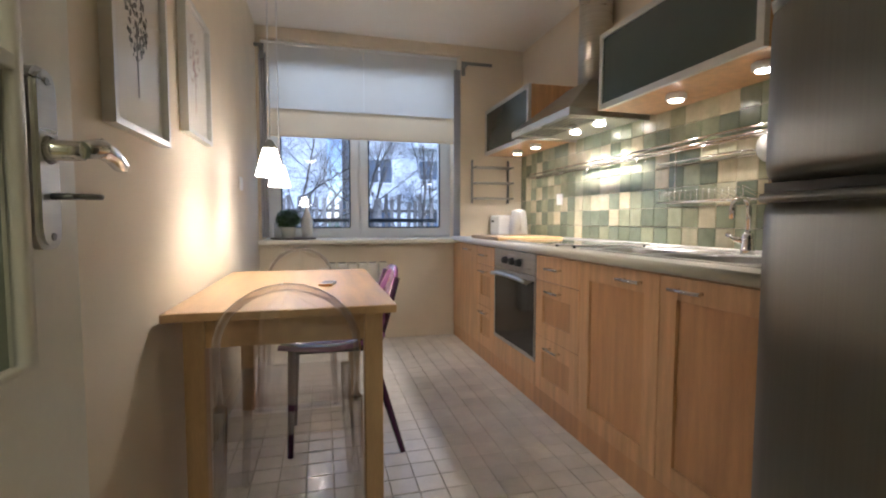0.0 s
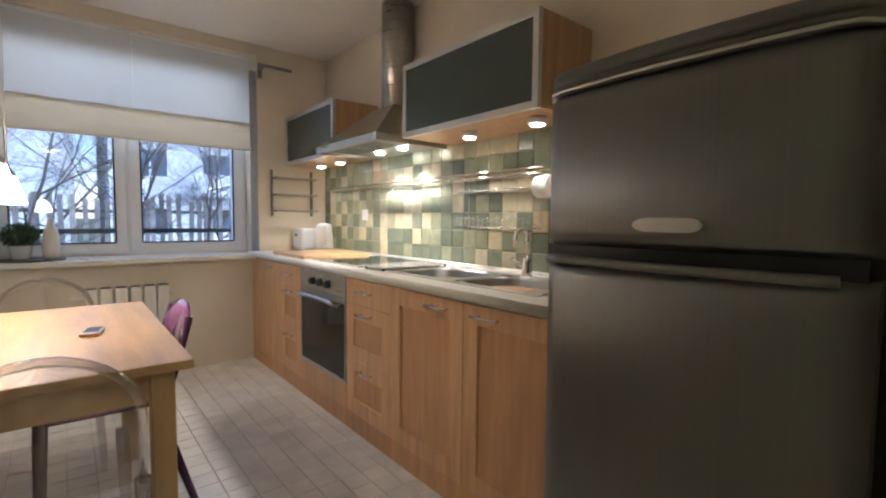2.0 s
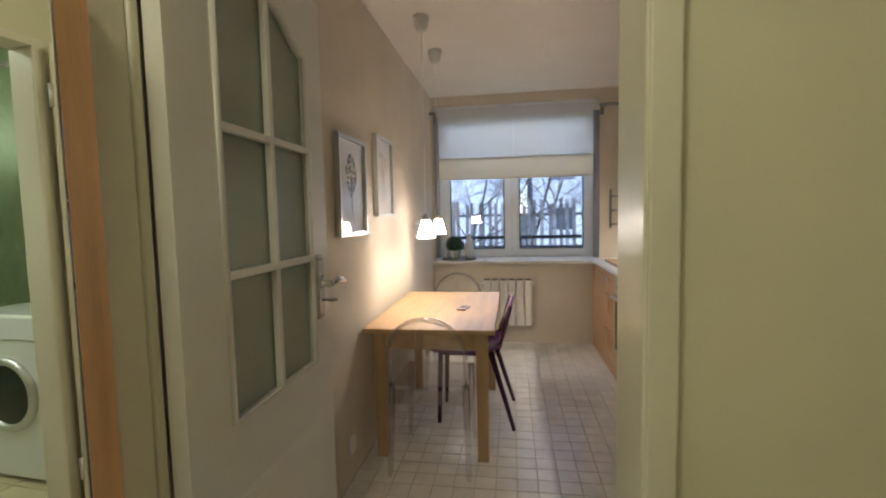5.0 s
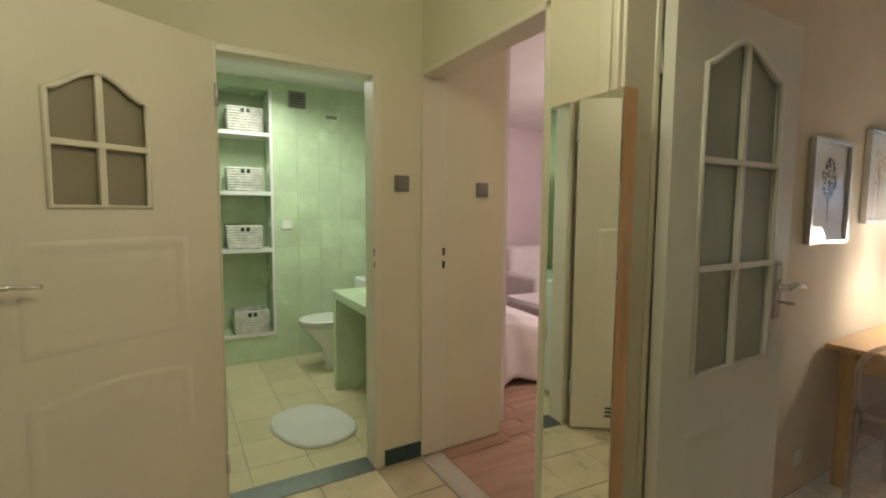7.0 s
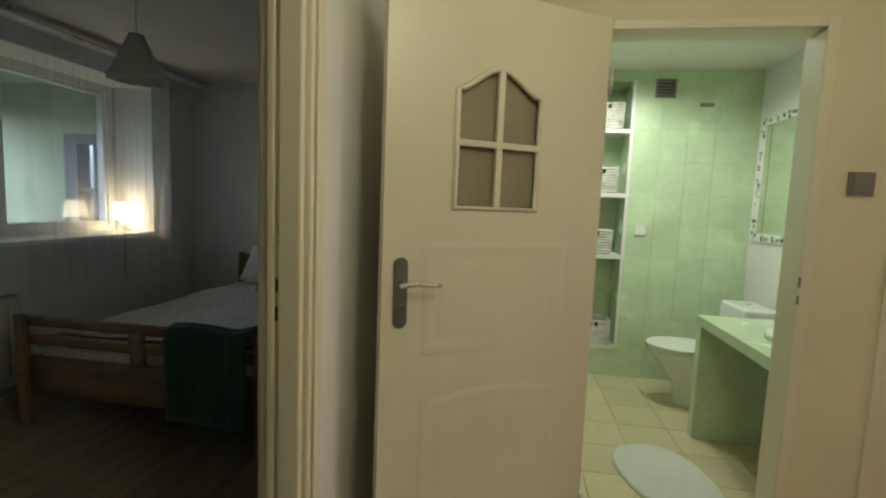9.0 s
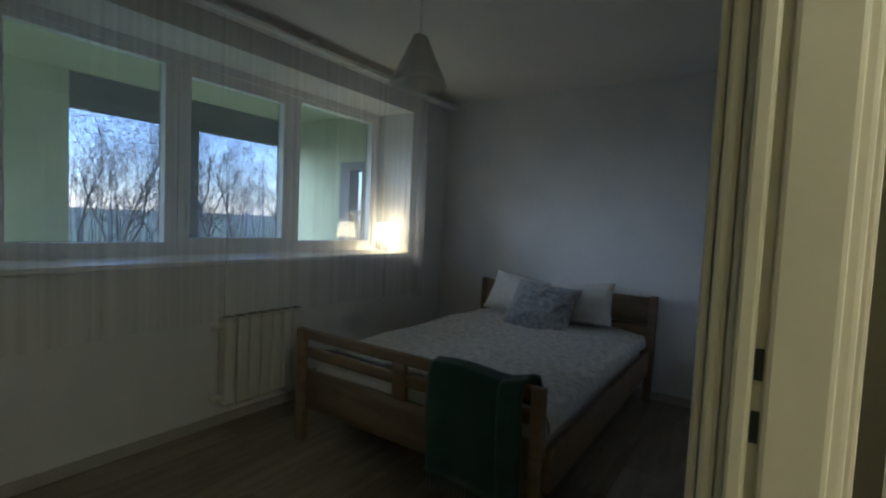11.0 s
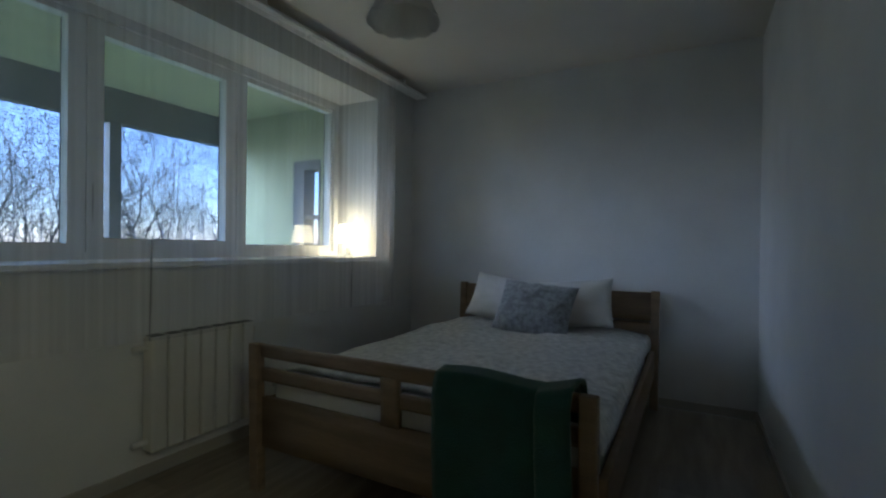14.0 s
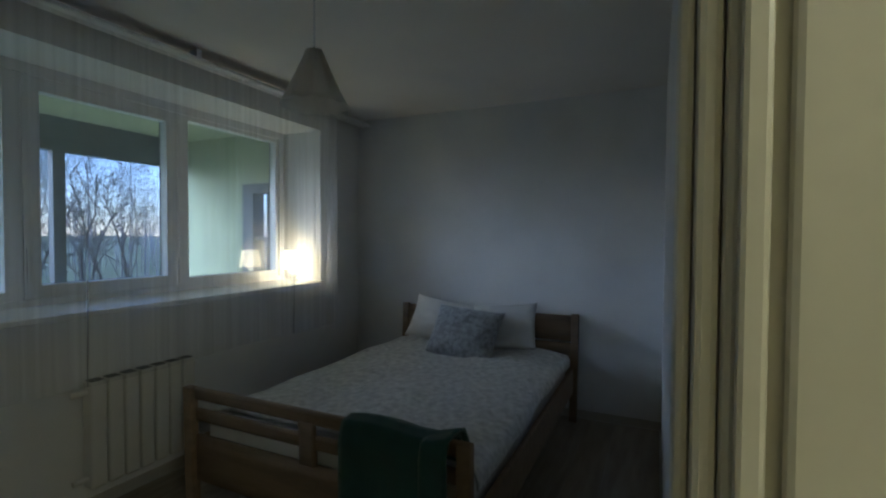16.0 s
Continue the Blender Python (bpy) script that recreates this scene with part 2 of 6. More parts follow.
PILLOW_W = mat("white_pillowcase", (0.72, 0.71, 0.68), 0.9, var=0.06, scale=8, bump=0.2, bscale=120)
PILLOW_G = mat("grey_plush", (0.34, 0.35, 0.36), 0.95, var=0.35, scale=30, bump=0.8, bscale=120, sheen=0.5)
GREEN_T = mat("green_wool", (0.020, 0.085, 0.070), 0.95, var=0.2, scale=12, bump=0.6, bscale=220, sheen=0.3)
SOFA_W = mat("white_throw_cloth", (0.76, 0.72, 0.70), 0.9, var=0.06, scale=6, bump=0.3, bscale=120)
LEAF = mat("plant_leaf", (0.06, 0.12, 0.04), 0.5, var=0.4, scale=30, bump=0.1, piece=0.2)
SWITCH = mat("silver_switch", (0.26, 0.25, 0.23), 0.4, metal=0.4, var=0.08)
PARQUET = mat("reddish_floorboards", (0.38, 0.23, 0.15), 0.35, var=0.2, scale=3, bump=0.04, bscale=40, stretch=(6, 0.8, 1), piece=0.12)
FLOOR_B = mat("brown_laminate_floor", (0.29, 0.24, 0.17), 0.42, var=0.25, scale=3, bump=0.05, bscale=40, stretch=(0.8, 6, 1), piece=0.15)
BATH_G = mat("pale_green_wall_tile", (0.60, 0.72, 0.50), 0.25, var=0.09, scale=5, bump=0.08, bscale=30, piece=0.05)
BATH_F = mat("cream_floor_tile", (0.64, 0.56, 0.36), 0.32, var=0.05, scale=6, bump=0.06, bscale=60, piece=0.06)
HALL_F = mat("sand_floor_tile", (0.58, 0.50, 0.32), 0.3, var=0.12, scale=6, bump=0.06, bscale=60, piece=0.06)
KIT_F = mat("pale_mosaic_floor_tile", (0.86, 0.82, 0.77), 0.22, var=0.08, scale=8, bump=0.06, bscale=60, piece=0.06)
TEAL = mat("dark_teal_tile", (0.035, 0.075, 0.085), 0.3, var=0.2, scale=12, piece=0.1)
WHITE_T = mat("white_lacquer", (0.80, 0.77, 0.77), 0.3, var=0.03, bump=0.0)
LOGGIA = mat("green_loggia_paint", (0.50, 0.53, 0.33), 0.85, var=0.12, scale=3, bump=0.1)
GREYWALL = mat("pale_rendered_facade", (0.76, 0.79, 0.84), 0.9, var=0.12, scale=0.6, bump=0.1, bscale=30)
BARK = mat("bark", (0.10, 0.085, 0.075), 0.9, var=0.3, scale=20, bump=0.5, bscale=60)
GRASS = mat("winter_grass", (0.10, 0.13, 0.06), 0.95, var=0.35, scale=1.2, bump=0.6, bscale=40)
RADW = mat("radiator_enamel", (0.74, 0.72, 0.66), 0.4, var=0.04, bump=0.02)

# ---- shape helpers ----
def bm_box(bm, x0, x1, y0, y1, z0, z1, bevel=0.0, seg=2):
    r = bmesh.ops.create_cube(bm, size=1.0)
    for v in r["verts"]:
        v.co = Vector((x0 + (v.co.x + 0.5) * (x1 - x0), y0 + (v.co.y + 0.5) * (y1 - y0), z0 + (v.co.z + 0.5) * (z1 - z0)))
    if bevel:
        es = list({e for v in r["verts"] for e in v.link_edges})
        bmesh.ops.bevel(bm, geom=es, offset=min(bevel, 0.45 * min(abs(x1 - x0), abs(y1 - y0), abs(z1 - z0))), segments=seg, affect="EDGES", profile=0.5)
    return bm


def block(*dims, bevel=0.003, seg=2):
    return bm_box(bmesh.new(), *dims, bevel=bevel, seg=seg)


def rod(points, r, seg=10, radii=None, bm=None, closed=False):
    """A round bar along points."""
    bm = bm or bmesh.new()
    pts = [Vector(p) for p in points]
    rings, n = [], len(pts)
    up = None
    for i, p in enumerate(pts):
        a = pts[(i - 1) % n] if (closed or i > 0) else p
        b = pts[(i + 1) % n] if (closed or i < n - 1) else p
        d = (b - a).normalized()
        if up is None:
            up = d.orthogonal().normalized()
        up = (up - d * up.dot(d))
        up = up.normalized() if up.length > 1e-6 else d.orthogonal().normalized()
        side = d.cross(up)
        rr = radii[i] if radii else r
        rings.append([bm.verts.new(p + (up * math.cos(2 * math.pi * k / seg) + side * math.sin(2 * math.pi * k / seg)) * rr) for k in range(seg)])
    for i in range(n if closed else n - 1):
        A, B = rings[i], rings[(i + 1) % n]
        for k in range(seg):
            bm.faces.new((A[k], A[(k + 1) % seg], B[(k + 1) % seg], B[k])).smooth = True
    if not closed:
        bm.faces.new(rings[0][::-1])
        bm.faces.new(rings[-1])
    return bm


def lathe(profile, seg=28, bm=None, at=(0, 0, 0)):
    """A turned shape from (radius, height) pairs."""
    bm = bm or bmesh.new()
    rings = [[bm.verts.new((at[0] + r * math.cos(2 * math.pi * k / seg), at[1] + r * math.sin(2 * math.pi * k / seg), at[2] + z)) for k in range(seg)] for r, z in profile]
    for A, B in zip(rings, rings[1:]):
        for k in range(seg):
            bm.faces.new((A[k], A[(k + 1) % seg], B[(k + 1) % seg], B[k])).smooth = True
    if profile[0][0] > 1e-4:
        bm.faces.new(rings[0][::-1])
    if profile[-1][0] > 1e-4:
        bm.faces.new(rings[-1])
    return bm


def sheet(fn, nu, nv, thick=0.0, bm=None):
    """A surface from fn(u, v) with u, v in 0..1, given thickness along its normals."""
    bm = bm or bmesh.new()
    g = [[bm.verts.new(fn(i / nu, j / nv)) for j in range(nv + 1)] for i in range(nu + 1)]
    fs = [bm.faces.new((g[i][j], g[i + 1][j], g[i + 1][j + 1], g[i][j + 1])) for i in range(nu) for j in range(nv)]
    for f in fs:
        f.smooth = True
    if thick:
        bm.normal_update()
        bmesh.ops.solidify(bm, geom=fs, thickness=thick)
    return bm


def open_cone(r0, r1, z0, z1):
    """A thin lamp shade, open below and above."""
    return sheet(lambda u, v: Vector(((r0 + (r1 - r0) * v) * math.cos(2 * math.pi * u), (r0 + (r1 - r0) * v) * math.sin(2 * math.pi * u), z0 + (z1 - z0) * v)), 36, 3, 0.002)


def prism(outline, y0, y1, bm=None):
    """An outline in x and z, drawn out along y."""
    bm = bm or bmesh.new()
    a, b = [bm.verts.new((x, y0, z)) for x, z in outline], [bm.verts.new((x, y1, z)) for x, z in outline]
    bm.faces.new(a)
    bm.faces.new(b[::-1])
    n = len(outline)
    for i in range(n):
        bm.faces.new((a[i], b[i], b[(i + 1) % n], a[(i + 1) % n]))
    bmesh.ops.recalc_face_normals(bm, faces=bm.faces[:])
    return bm


def mesh_of(name, bm, material):
    bmesh.ops.recalc_face_normals(bm, faces=bm.faces[:])
    me = bpy.data.meshes.new(name)
    bm.to_mesh(me)
    bm.free()
    me.materials.append(material)
    return me


def part(name, bm, material, parent, label=""):
    ob = new(name, mesh_of(name, bm, material))
    ob.parent = parent
    return tagged(ob, label)


def thing(name, label, category, m=None, group=""):
    ob = new(name)
    ob.empty_display_size = 0.1
    if m is not None:
        ob.matrix_basis = m
    return tagged(ob, label, category, group)


def solid(name, bm, material, label, category, m=None, group=""):
    ob = new(name, mesh_of(name, bm, material))
    if m is not None:
        ob.matrix_basis = m
    return tagged(ob, label, category, group)


def setting(name, bm, material, label, category):
    return tagged(new(name, mesh_of(name, bm, material)), label, category, "", "structure")


def boxes(*dims):
    bm = bmesh.new()
    for d in dims:
        bm_box(bm, *d)
    return bm

# ---- the large structure ----
H = 2.45
XW, KE, KN = -1.17, 2.19, 3.79          # hall's west wall, kitchen's east and north walls
BN, BS, BW, BE = -2.0, -4.61, -3.66, 1.0  # bedroom
setting("floor_hall", boxes((-1.29, 2.31, -2.0, -0.03, -0.10, -0.006), (-0.24, 0.0, -0.03, 0.2, -0.10, -0.006)), GROUT, "sand coloured grout bed under hall tiles", "floor")
setting("floor_kitchen", boxes((0.0, KE, -0.03, KN, -0.10, -0.006)), GROUT_K, "grey grout bed under kitchen mosaic tiles", "floor")
setting("floor_bathroom", boxes((-3.7, -1.29, -1.91, 0.39, -0.10, -0.006)), GROUT, "sand grout bed under bathroom tiles", "floor")
setting("floor_bedroom", boxes((BW, BE, BS, BN, -0.10, -0.004)), FLOOR_B, "dark brown wooden bedroom floor", "floor")
setting("floor_living", boxes((-4.0, -0.24, 0.39, 3.2, -0.10, -0.004), (-1.17, -0.24, -0.03, 0.39, -0.10, -0.004)), PARQUET, "reddish wooden living room floor", "floor")
setting("ceiling", boxes((-4.1, 2.4, -5.1, 4.2, H, H + 0.15)), CEIL, "off-white painted ceiling", "ceiling")

setting("wall_kitchen_west", boxes((-0.12, 0, 0.2, KN, 0, H), (-0.12, 0.0, -0.03, 0.2, 0, H)), WALL_K, "cream plastered kitchen wall", "wall")
setting("wall_kitchen_north", boxes((-0.12, 0.02, KN, 4.22, 0, H), (1.62, 2.31, KN, 4.22, 0, H), (0.02, 1.62, KN, 4.22, 0, 0.80), (0.02, 1.62, KN, 4.22, 2.365, H)), WALL_K, "cream plastered wall round the kitchen window", "wall")
wall_ke = setting("wall_kitchen_east", boxes((KE, 2.31, -0.03, KN, 0, H)), WALL_K, "cream plastered kitchen wall behind the units", "wall")
setting("wall_hall_north", boxes((-0.23, 0.06, -0.15, -0.03, 0, H), (1.0, 2.31, -0.15, 0.006, 0, H), (0.06, 1.0, -0.15, -0.03, 2.06, H), (-1.17, -0.23, -0.15, -0.03, 2.05, H)), WALL_H, "pale yellow hall wall with the kitchen doorway", "wall")
setting("wall_hall_west", boxes((-1.29, XW, -1.91, -1.12, 0, H), (-1.29, XW, -0.40, 0.39, 0, H), (-1.29, XW, -1.12, -0.40, 2.01, H)), WALL_H, "pale yellow hall wall with the bathroom doorway", "wall")
setting("wall_hall_south", boxes((BW - 0.12, -0.47, BN, -1.91, 0, H), (0.45, 2.31, BN, -1.91, 0, H), (-0.47, 0.45, BN, -1.91, 2.05, H)), WALL_B, "pale wall between hall and bedroom", "wall")
setting("wall_hall_east", boxes((2.31, 2.43, -2.0, 3.79, 0, H)), WALL_H, "pale yellow hall end wall", "wall")
setting("wall_bath_back", boxes((-3.42, -3.28, -1.91, -0.98, 0, H), (-3.42, -3.28, -0.545, 0.39, 0, H), (-3.42, -3.28, -0.98, -0.545, 0, 0.25), (-3.42, -3.28, -0.98, -0.545, 2.36, H), (-3.66, -3.56, -1.06, -0.46, 0, H), (-3.56, -3.42, -1.06, -0.98, 0, H), (-3.56, -3.42, -0.545, -0.46, 0, H), (-3.56, -3.42, -0.98, -0.545, 0, 0.25), (-3.56, -3.42, -0.98, -0.545, 2.36, H)), BATH_G, "pale green bathroom wall with a shelf niche", "wall")
setting("wall_bath_north", boxes((-3.42, -1.29, 0.39, 0.51, 0, H)), WHITE_T, "white bathroom wall behind the washstand", "wall")
setting("wall_living", boxes((-4.1, -3.98, 0.51, 3.2, 0, H), (-4.1, -0.12, 3.2, 3.32, 0, H), (-3.98, -3.42, 0.39, 0.51, 0, H)), WALL_P, "pale pink living room wall", "wall")
setting("wall_bedroom_west", boxes((BW - 0.12, BW, BS, BN, 0, H)), WALL_B, "plain pale grey bedroom wall behind the bed", "wall")
setting("wall_bedroom_east", boxes((BE, BE + 0.12, BS, BN, 0, H)), WALL_B, "plain pale grey bedroom wall", "wall")
setting("wall_bedroom_south", boxes((BW - 0.12, -3.12, -5.06, BS, 0, H), (0.2, BE + 0.12, -5.06, BS, 0, H), (-3.12, 0.2, -5.06, BS, 0, 0.985), (-3.12, 0.2, -5.06, BS, 2.26, H)), WALL_B, "pale grey wall under the bedroom window", "wall")


# ---- windows and doors ----
def window(name, label, x0, x1, z0, z1, y, sashes, depth=0.07, bar=0.055, glass=None):
    """A window in a wall along x: outer frame, and sashes given as (x0, x1) with a pane, a handle and four bars each."""
    w = tagged(thing(name, label, "window"), kind="structure")
    part("window_frame", boxes((x0, x0 + bar, y, y + depth, z0, z1), (x1 - bar, x1, y, y + depth, z0, z1), (x0 + bar, x1 - bar, y, y + depth, z0, z0 + bar), (x0 + bar, x1 - bar, y, y + depth, z1 - bar, z1)), PVC, w)
    for a, b, lo, hi in sashes:
        s = 0.075
        sash = part("sash", boxes((a, a + s, y - 0.02, y + 0.05, lo, hi), (b - s, b, y - 0.02, y + 0.05, lo, hi), (a + s, b - s, y - 0.02, y + 0.05, lo, lo + s), (a + s, b - s, y - 0.02, y + 0.05, hi - s, hi)), PVC, w)
        gasket = 0.008
        part("gasket", boxes((a + s - gasket, a + s + 0.003, y - 0.022, y - 0.015, lo + s, hi - s), (b - s - 0.003, b - s + gasket, y - 0.022, y - 0.015, lo + s, hi - s), (a + s, b - s, y - 0.022, y - 0.015, lo + s - gasket, lo + s + 0.003)), BLACK, sash)
        p = part("pane", block(a + s - 0.01, b - s + 0.01, y + 0.012, y + 0.018, lo + s - 0.01, hi - s + 0.01, bevel=0), glass or PANE, sash)
        p.visible_shadow = False
    return w


kw = window("window_1", "white plastic double kitchen window", 0.02, 1.62, 0.83, 2.365, 4.12, ((0.075, 0.782, 0.85, 2.335), (0.800, 1.585, 0.85, 2.335)))
part("window_sill", block(-0.0, 1.62, 3.70, 4.12, 0.795, 0.830, bevel=0.006), LAMINATE, kw)
part("meeting_stile", block(0.783, 0.799, 4.11, 4.18, 0.886, 2.244, bevel=0.002), PVC, kw)
part("window_handle", boxes((0.776, 0.806, 4.085, 4.10, 1.30, 1.37), (0.783, 0.799, 4.06, 4.085, 1.23, 1.345)), PVC, kw)


def leaf(name, label, m, w, h, glass, rows, lower, material, glass_mat, vent=False, t=0.04):
    """A panelled door leaf, hinged at its origin and drawn along x, with a glazed light under an arched head."""
    d = tagged(thing(name, label, "door", m), kind="structure")
    g0, g1, z0, z1, rise = glass
    bm = boxes((0, g0, -t, 0, 0.012, h), (g1, w, -t, 0, 0.012, h), (g0, g1, -t, 0, 0.012, z0), (g0, g1, -t, 0, z1 + rise, h))
    n = 24

    def arch(u):
        return z1 + rise * (math.sin(math.pi * u) ** 1.6)
    for i in range(n):
        u0, u1 = i / n, (i + 1) / n
        a, b = g0 + (g1 - g0) * u0, g0 + (g1 - g0) * u1
        prism([(a, arch(u0)), (b, arch(u1)), (b, z1 + rise), (a, z1 + rise)], -t, 0, bm)
    part("door_body", bm, material, d)
    part("pane", block(g0 - 0.004, g1 + 0.004, -t / 2 - 0.003, -t / 2 + 0.003, z0 - 0.004, z1 + rise, bevel=0), glass_mat, d, "frosted glass pane")
    mid = (g0 + g1) / 2
    for side in (0.0, -t):
        s = 1 if side == 0 else -1
        y0, y1 = sorted((side - s * 0.012, side + s * 0.007))
        part("glazing_bar", block(mid - 0.011, mid + 0.011, y0, y1, z0, arch(0.5), bevel=0.003), material, d)
        for r in range(1, rows):
            z = z0 + (z1 + rise * 0.55 - z0) * r / rows
            part("glazing_bar", block(g0, g1, y0 - 0.001, y1 + 0.001, z - 0.010, z + 0.010, bevel=0.003), material, d)
        pts = [(g0, side, z0), (g1, side, z0)] + [(g0 + (g1 - g0) * (1 - i / 16), side, arch(1 - i / 16)) for i in range(17)]
        part("glazing_bead", rod(pts, 0.011, 6, closed=True), material, d)
        for a, b, lo, hi, cup in lower:
            k = 12
            pts = [(a, side, lo), (b, side, lo)] + [(b + (a - b) * i / k, side, hi + cup * math.sin(math.pi * i / k)) for i in range(k + 1)]
            mx, mz = (a + b) / 2, (lo + hi) / 2
            bm = bmesh.new()
            loops = []
            for inset, rise_by in ((0.0, 0.0003), (0.010, 0.0035), (0.022, 0.0042), (0.040, 0.0012), (0.055, 0.0012), (0.075, 0.0045)):
                loops.append([bm.verts.new((mx + (px - mx) * (1 - 2 * inset / (b - a)), side + s * rise_by, mz + (pz - mz) * (1 - 2 * inset / (hi - lo)))) for px, _, pz in pts])
            for A, B in zip(loops, loops[1:]):
                for i in range(len(A)):
                    bm.faces.new((A[i], A[(i + 1) % len(A)], B[(i + 1) % len(A)], B[i])).smooth = True
            bm.faces.new(loops[-1])
            part("panel_moulding", bm, material, d)
        if vent:
            part("vent_frame", block(w / 2 - 0.20, w / 2 + 0.20, min(side, side + s * 0.006), max(side, side + s * 0.006), 0.075, 0.165, bevel=0.003), material, d)
            for r in range(3):
                part("vent_slot", block(w / 2 - 0.185, w / 2 + 0.185, min(side + s * 0.0065, side + s * 0.009), max(side + s * 0.0065, side + s * 0.009), 0.086 + r * 0.024, 0.100 + r * 0.024, bevel=0), BLACK, d)
    for z in (0.22, 1.75):
        part("hinge", rod([(-0.006, 0.006, z), (-0.006, 0.006, z + 0.09)], 0.008, 8), ALU, d)
    return d


def lever(d, x, z, side, way, plain=False, t=0.04):
    """A long back plate with a lever and a key or knob."""
    s = 1 if side > -t / 2 else -1
    out = []
    k = 10
    for i in range(2 * k):
        a = math.pi * i / k
        out.append((x + 0.022 * math.cos(a), z + (0.085 if i < k else -0.085) + 0.022 * math.sin(a)))
    plate = part("handle_plate", prism(out, side, side + s * 0.006), STEEL if not plain else STEEL_D, d, "worn metal handle plate")
    y = side + s * 0.045
    bm = rod([(x, side + s * 0.004, z + 0.03), (x, y, z + 0.03)], 0.008, 8)
    rod([(x, y, z + 0.03), (x + way * 0.04, y + s * 0.004, z + 0.034), (x + way * 0.08, y + s * 0.002, z + 0.028), (x + way * 0.115, y, z + 0.026)], 0.008, 8, radii=[0.009, 0.0085, 0.007, 0.006], bm=bm)
    lathe([(0.015, -0.006), (0.015, 0.006)], 12, bm, (x, y, z + 0.03))
    part("lever", bm, CHROME, plate, "polished metal lever")
    if plain:
        part("lock_cylinder", rod([(x, side + s * 0.005, z - 0.045), (x, side + s * 0.012, z - 0.045)], 0.011, 14), CHROME, plate)
        return
    bm = rod([(x, side + s * 0.005, z - 0.045), (x, side + s * 0.03, z - 0.045)], 0.007, 8)
    rod([(x, side + s * 0.03, z - 0.045), (x + way * 0.03, side + s * 0.034, z - 0.045)], 0.004, 6, bm=bm)
    bm_box(bm, min(x + way * 0.018, x + way * 0.042), max(x + way * 0.018, x + way * 0.042), side + s * 0.034 - 0.003, side + s * 0.034 + 0.003, z - 0.057, z - 0.033, bevel=0.002)
    part("key_knob", bm, CHROME, plate)


def old_lever(d, x, z, side):
    """A thick rounded back plate with two screws, a stout curved lever and a ring-headed key."""
    out, k = [], 12
    for i in range(2 * k):
        a = math.pi * i / k
        out.append((x + 0.029 * math.copysign(abs(math.cos(a)) ** 0.6, math.cos(a)), z + (0.085 if i < k else -0.085) + 0.026 * math.sin(a)))
    plate = part("handle_plate", prism(out, side - 0.009, side), STEEL, d, "worn thick metal handle plate")
    part("plate_face", prism([(x + (a - x) * 0.72, z + (b - z) * 0.95) for a, b in out], side - 0.013, side - 0.0088), STEEL, plate)
    for dz in (-0.095, 0.095):
        part("screw", rod([(x, side - 0.009, z + dz), (x, side - 0.0145, z + dz)], 0.005, 10), STEEL_D, plate)
    bm = rod([(x, side - 0.012, z + 0.012), (x, side - 0.022, z + 0.012), (x, side - 0.050, z + 0.012)], 0.014, 12, radii=[0.019, 0.013, 0.012])
    rod([(x - 0.006, side - 0.050, z + 0.012), (x + 0.03, side - 0.055, z + 0.020), (x + 0.07, side - 0.054, z + 0.016), (x + 0.105, side - 0.050, z + 0.008), (x + 0.128, side - 0.046, z + 0.006)], 0.012, 12, radii=[0.011, 0.0135, 0.0115, 0.0115, 0.009], bm=bm)
    part("lever", bm, CHROME, plate, "polished curved metal lever")
    bm = rod([(x, side - 0.010, z - 0.045), (x, side - 0.040, z - 0.045)], 0.004, 8)
    rod([(x + 0.014 * math.cos(t), side - 0.053 - 0.013 * math.sin(t), z - 0.045) for t in [2 * math.pi * i / 14 for i in range(14)]], 0.0035, 6, bm=bm, closed=True)
    part("key", bm, STEEL_D, plate, "dark key with a ring head").matrix_basis = pose(0, 0, 0)


kd = leaf("door_1", "cream kitchen door with six frosted panes standing open", pose(0.092, 0.005, 0, 0, 0, 90), 0.75, 2.02, (0.155, 0.62, 0.81, 1.80, 0.10), 3, ((0.13, 0.66, 0.14, 0.62, 0.0),), PAINT_W, FROST)
old_lever(kd, 0.662, 1.056, -0.04)
lever(kd, 0.662, 1.056, 0.0, 1)
th = -59.5
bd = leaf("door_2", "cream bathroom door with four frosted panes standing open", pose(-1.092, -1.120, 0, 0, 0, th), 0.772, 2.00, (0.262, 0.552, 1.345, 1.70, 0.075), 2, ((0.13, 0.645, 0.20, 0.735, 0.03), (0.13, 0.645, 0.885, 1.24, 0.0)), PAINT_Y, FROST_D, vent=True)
lever(bd, 0.715, 1.085, 0.0, -1, True)


def casing(name, label, verticals, tops, material=PAINT_Y):
    """A door lining: its jambs, head and stepped mouldings, each a part."""
    c = tagged(thing(name, label, "door frame"), kind="structure")
    for d in verticals:
        part("jamb", block(*d, bevel=0.006), material, c)
    for d in tops:
        part("head", block(*d, bevel=0.006), material, c)
    return c


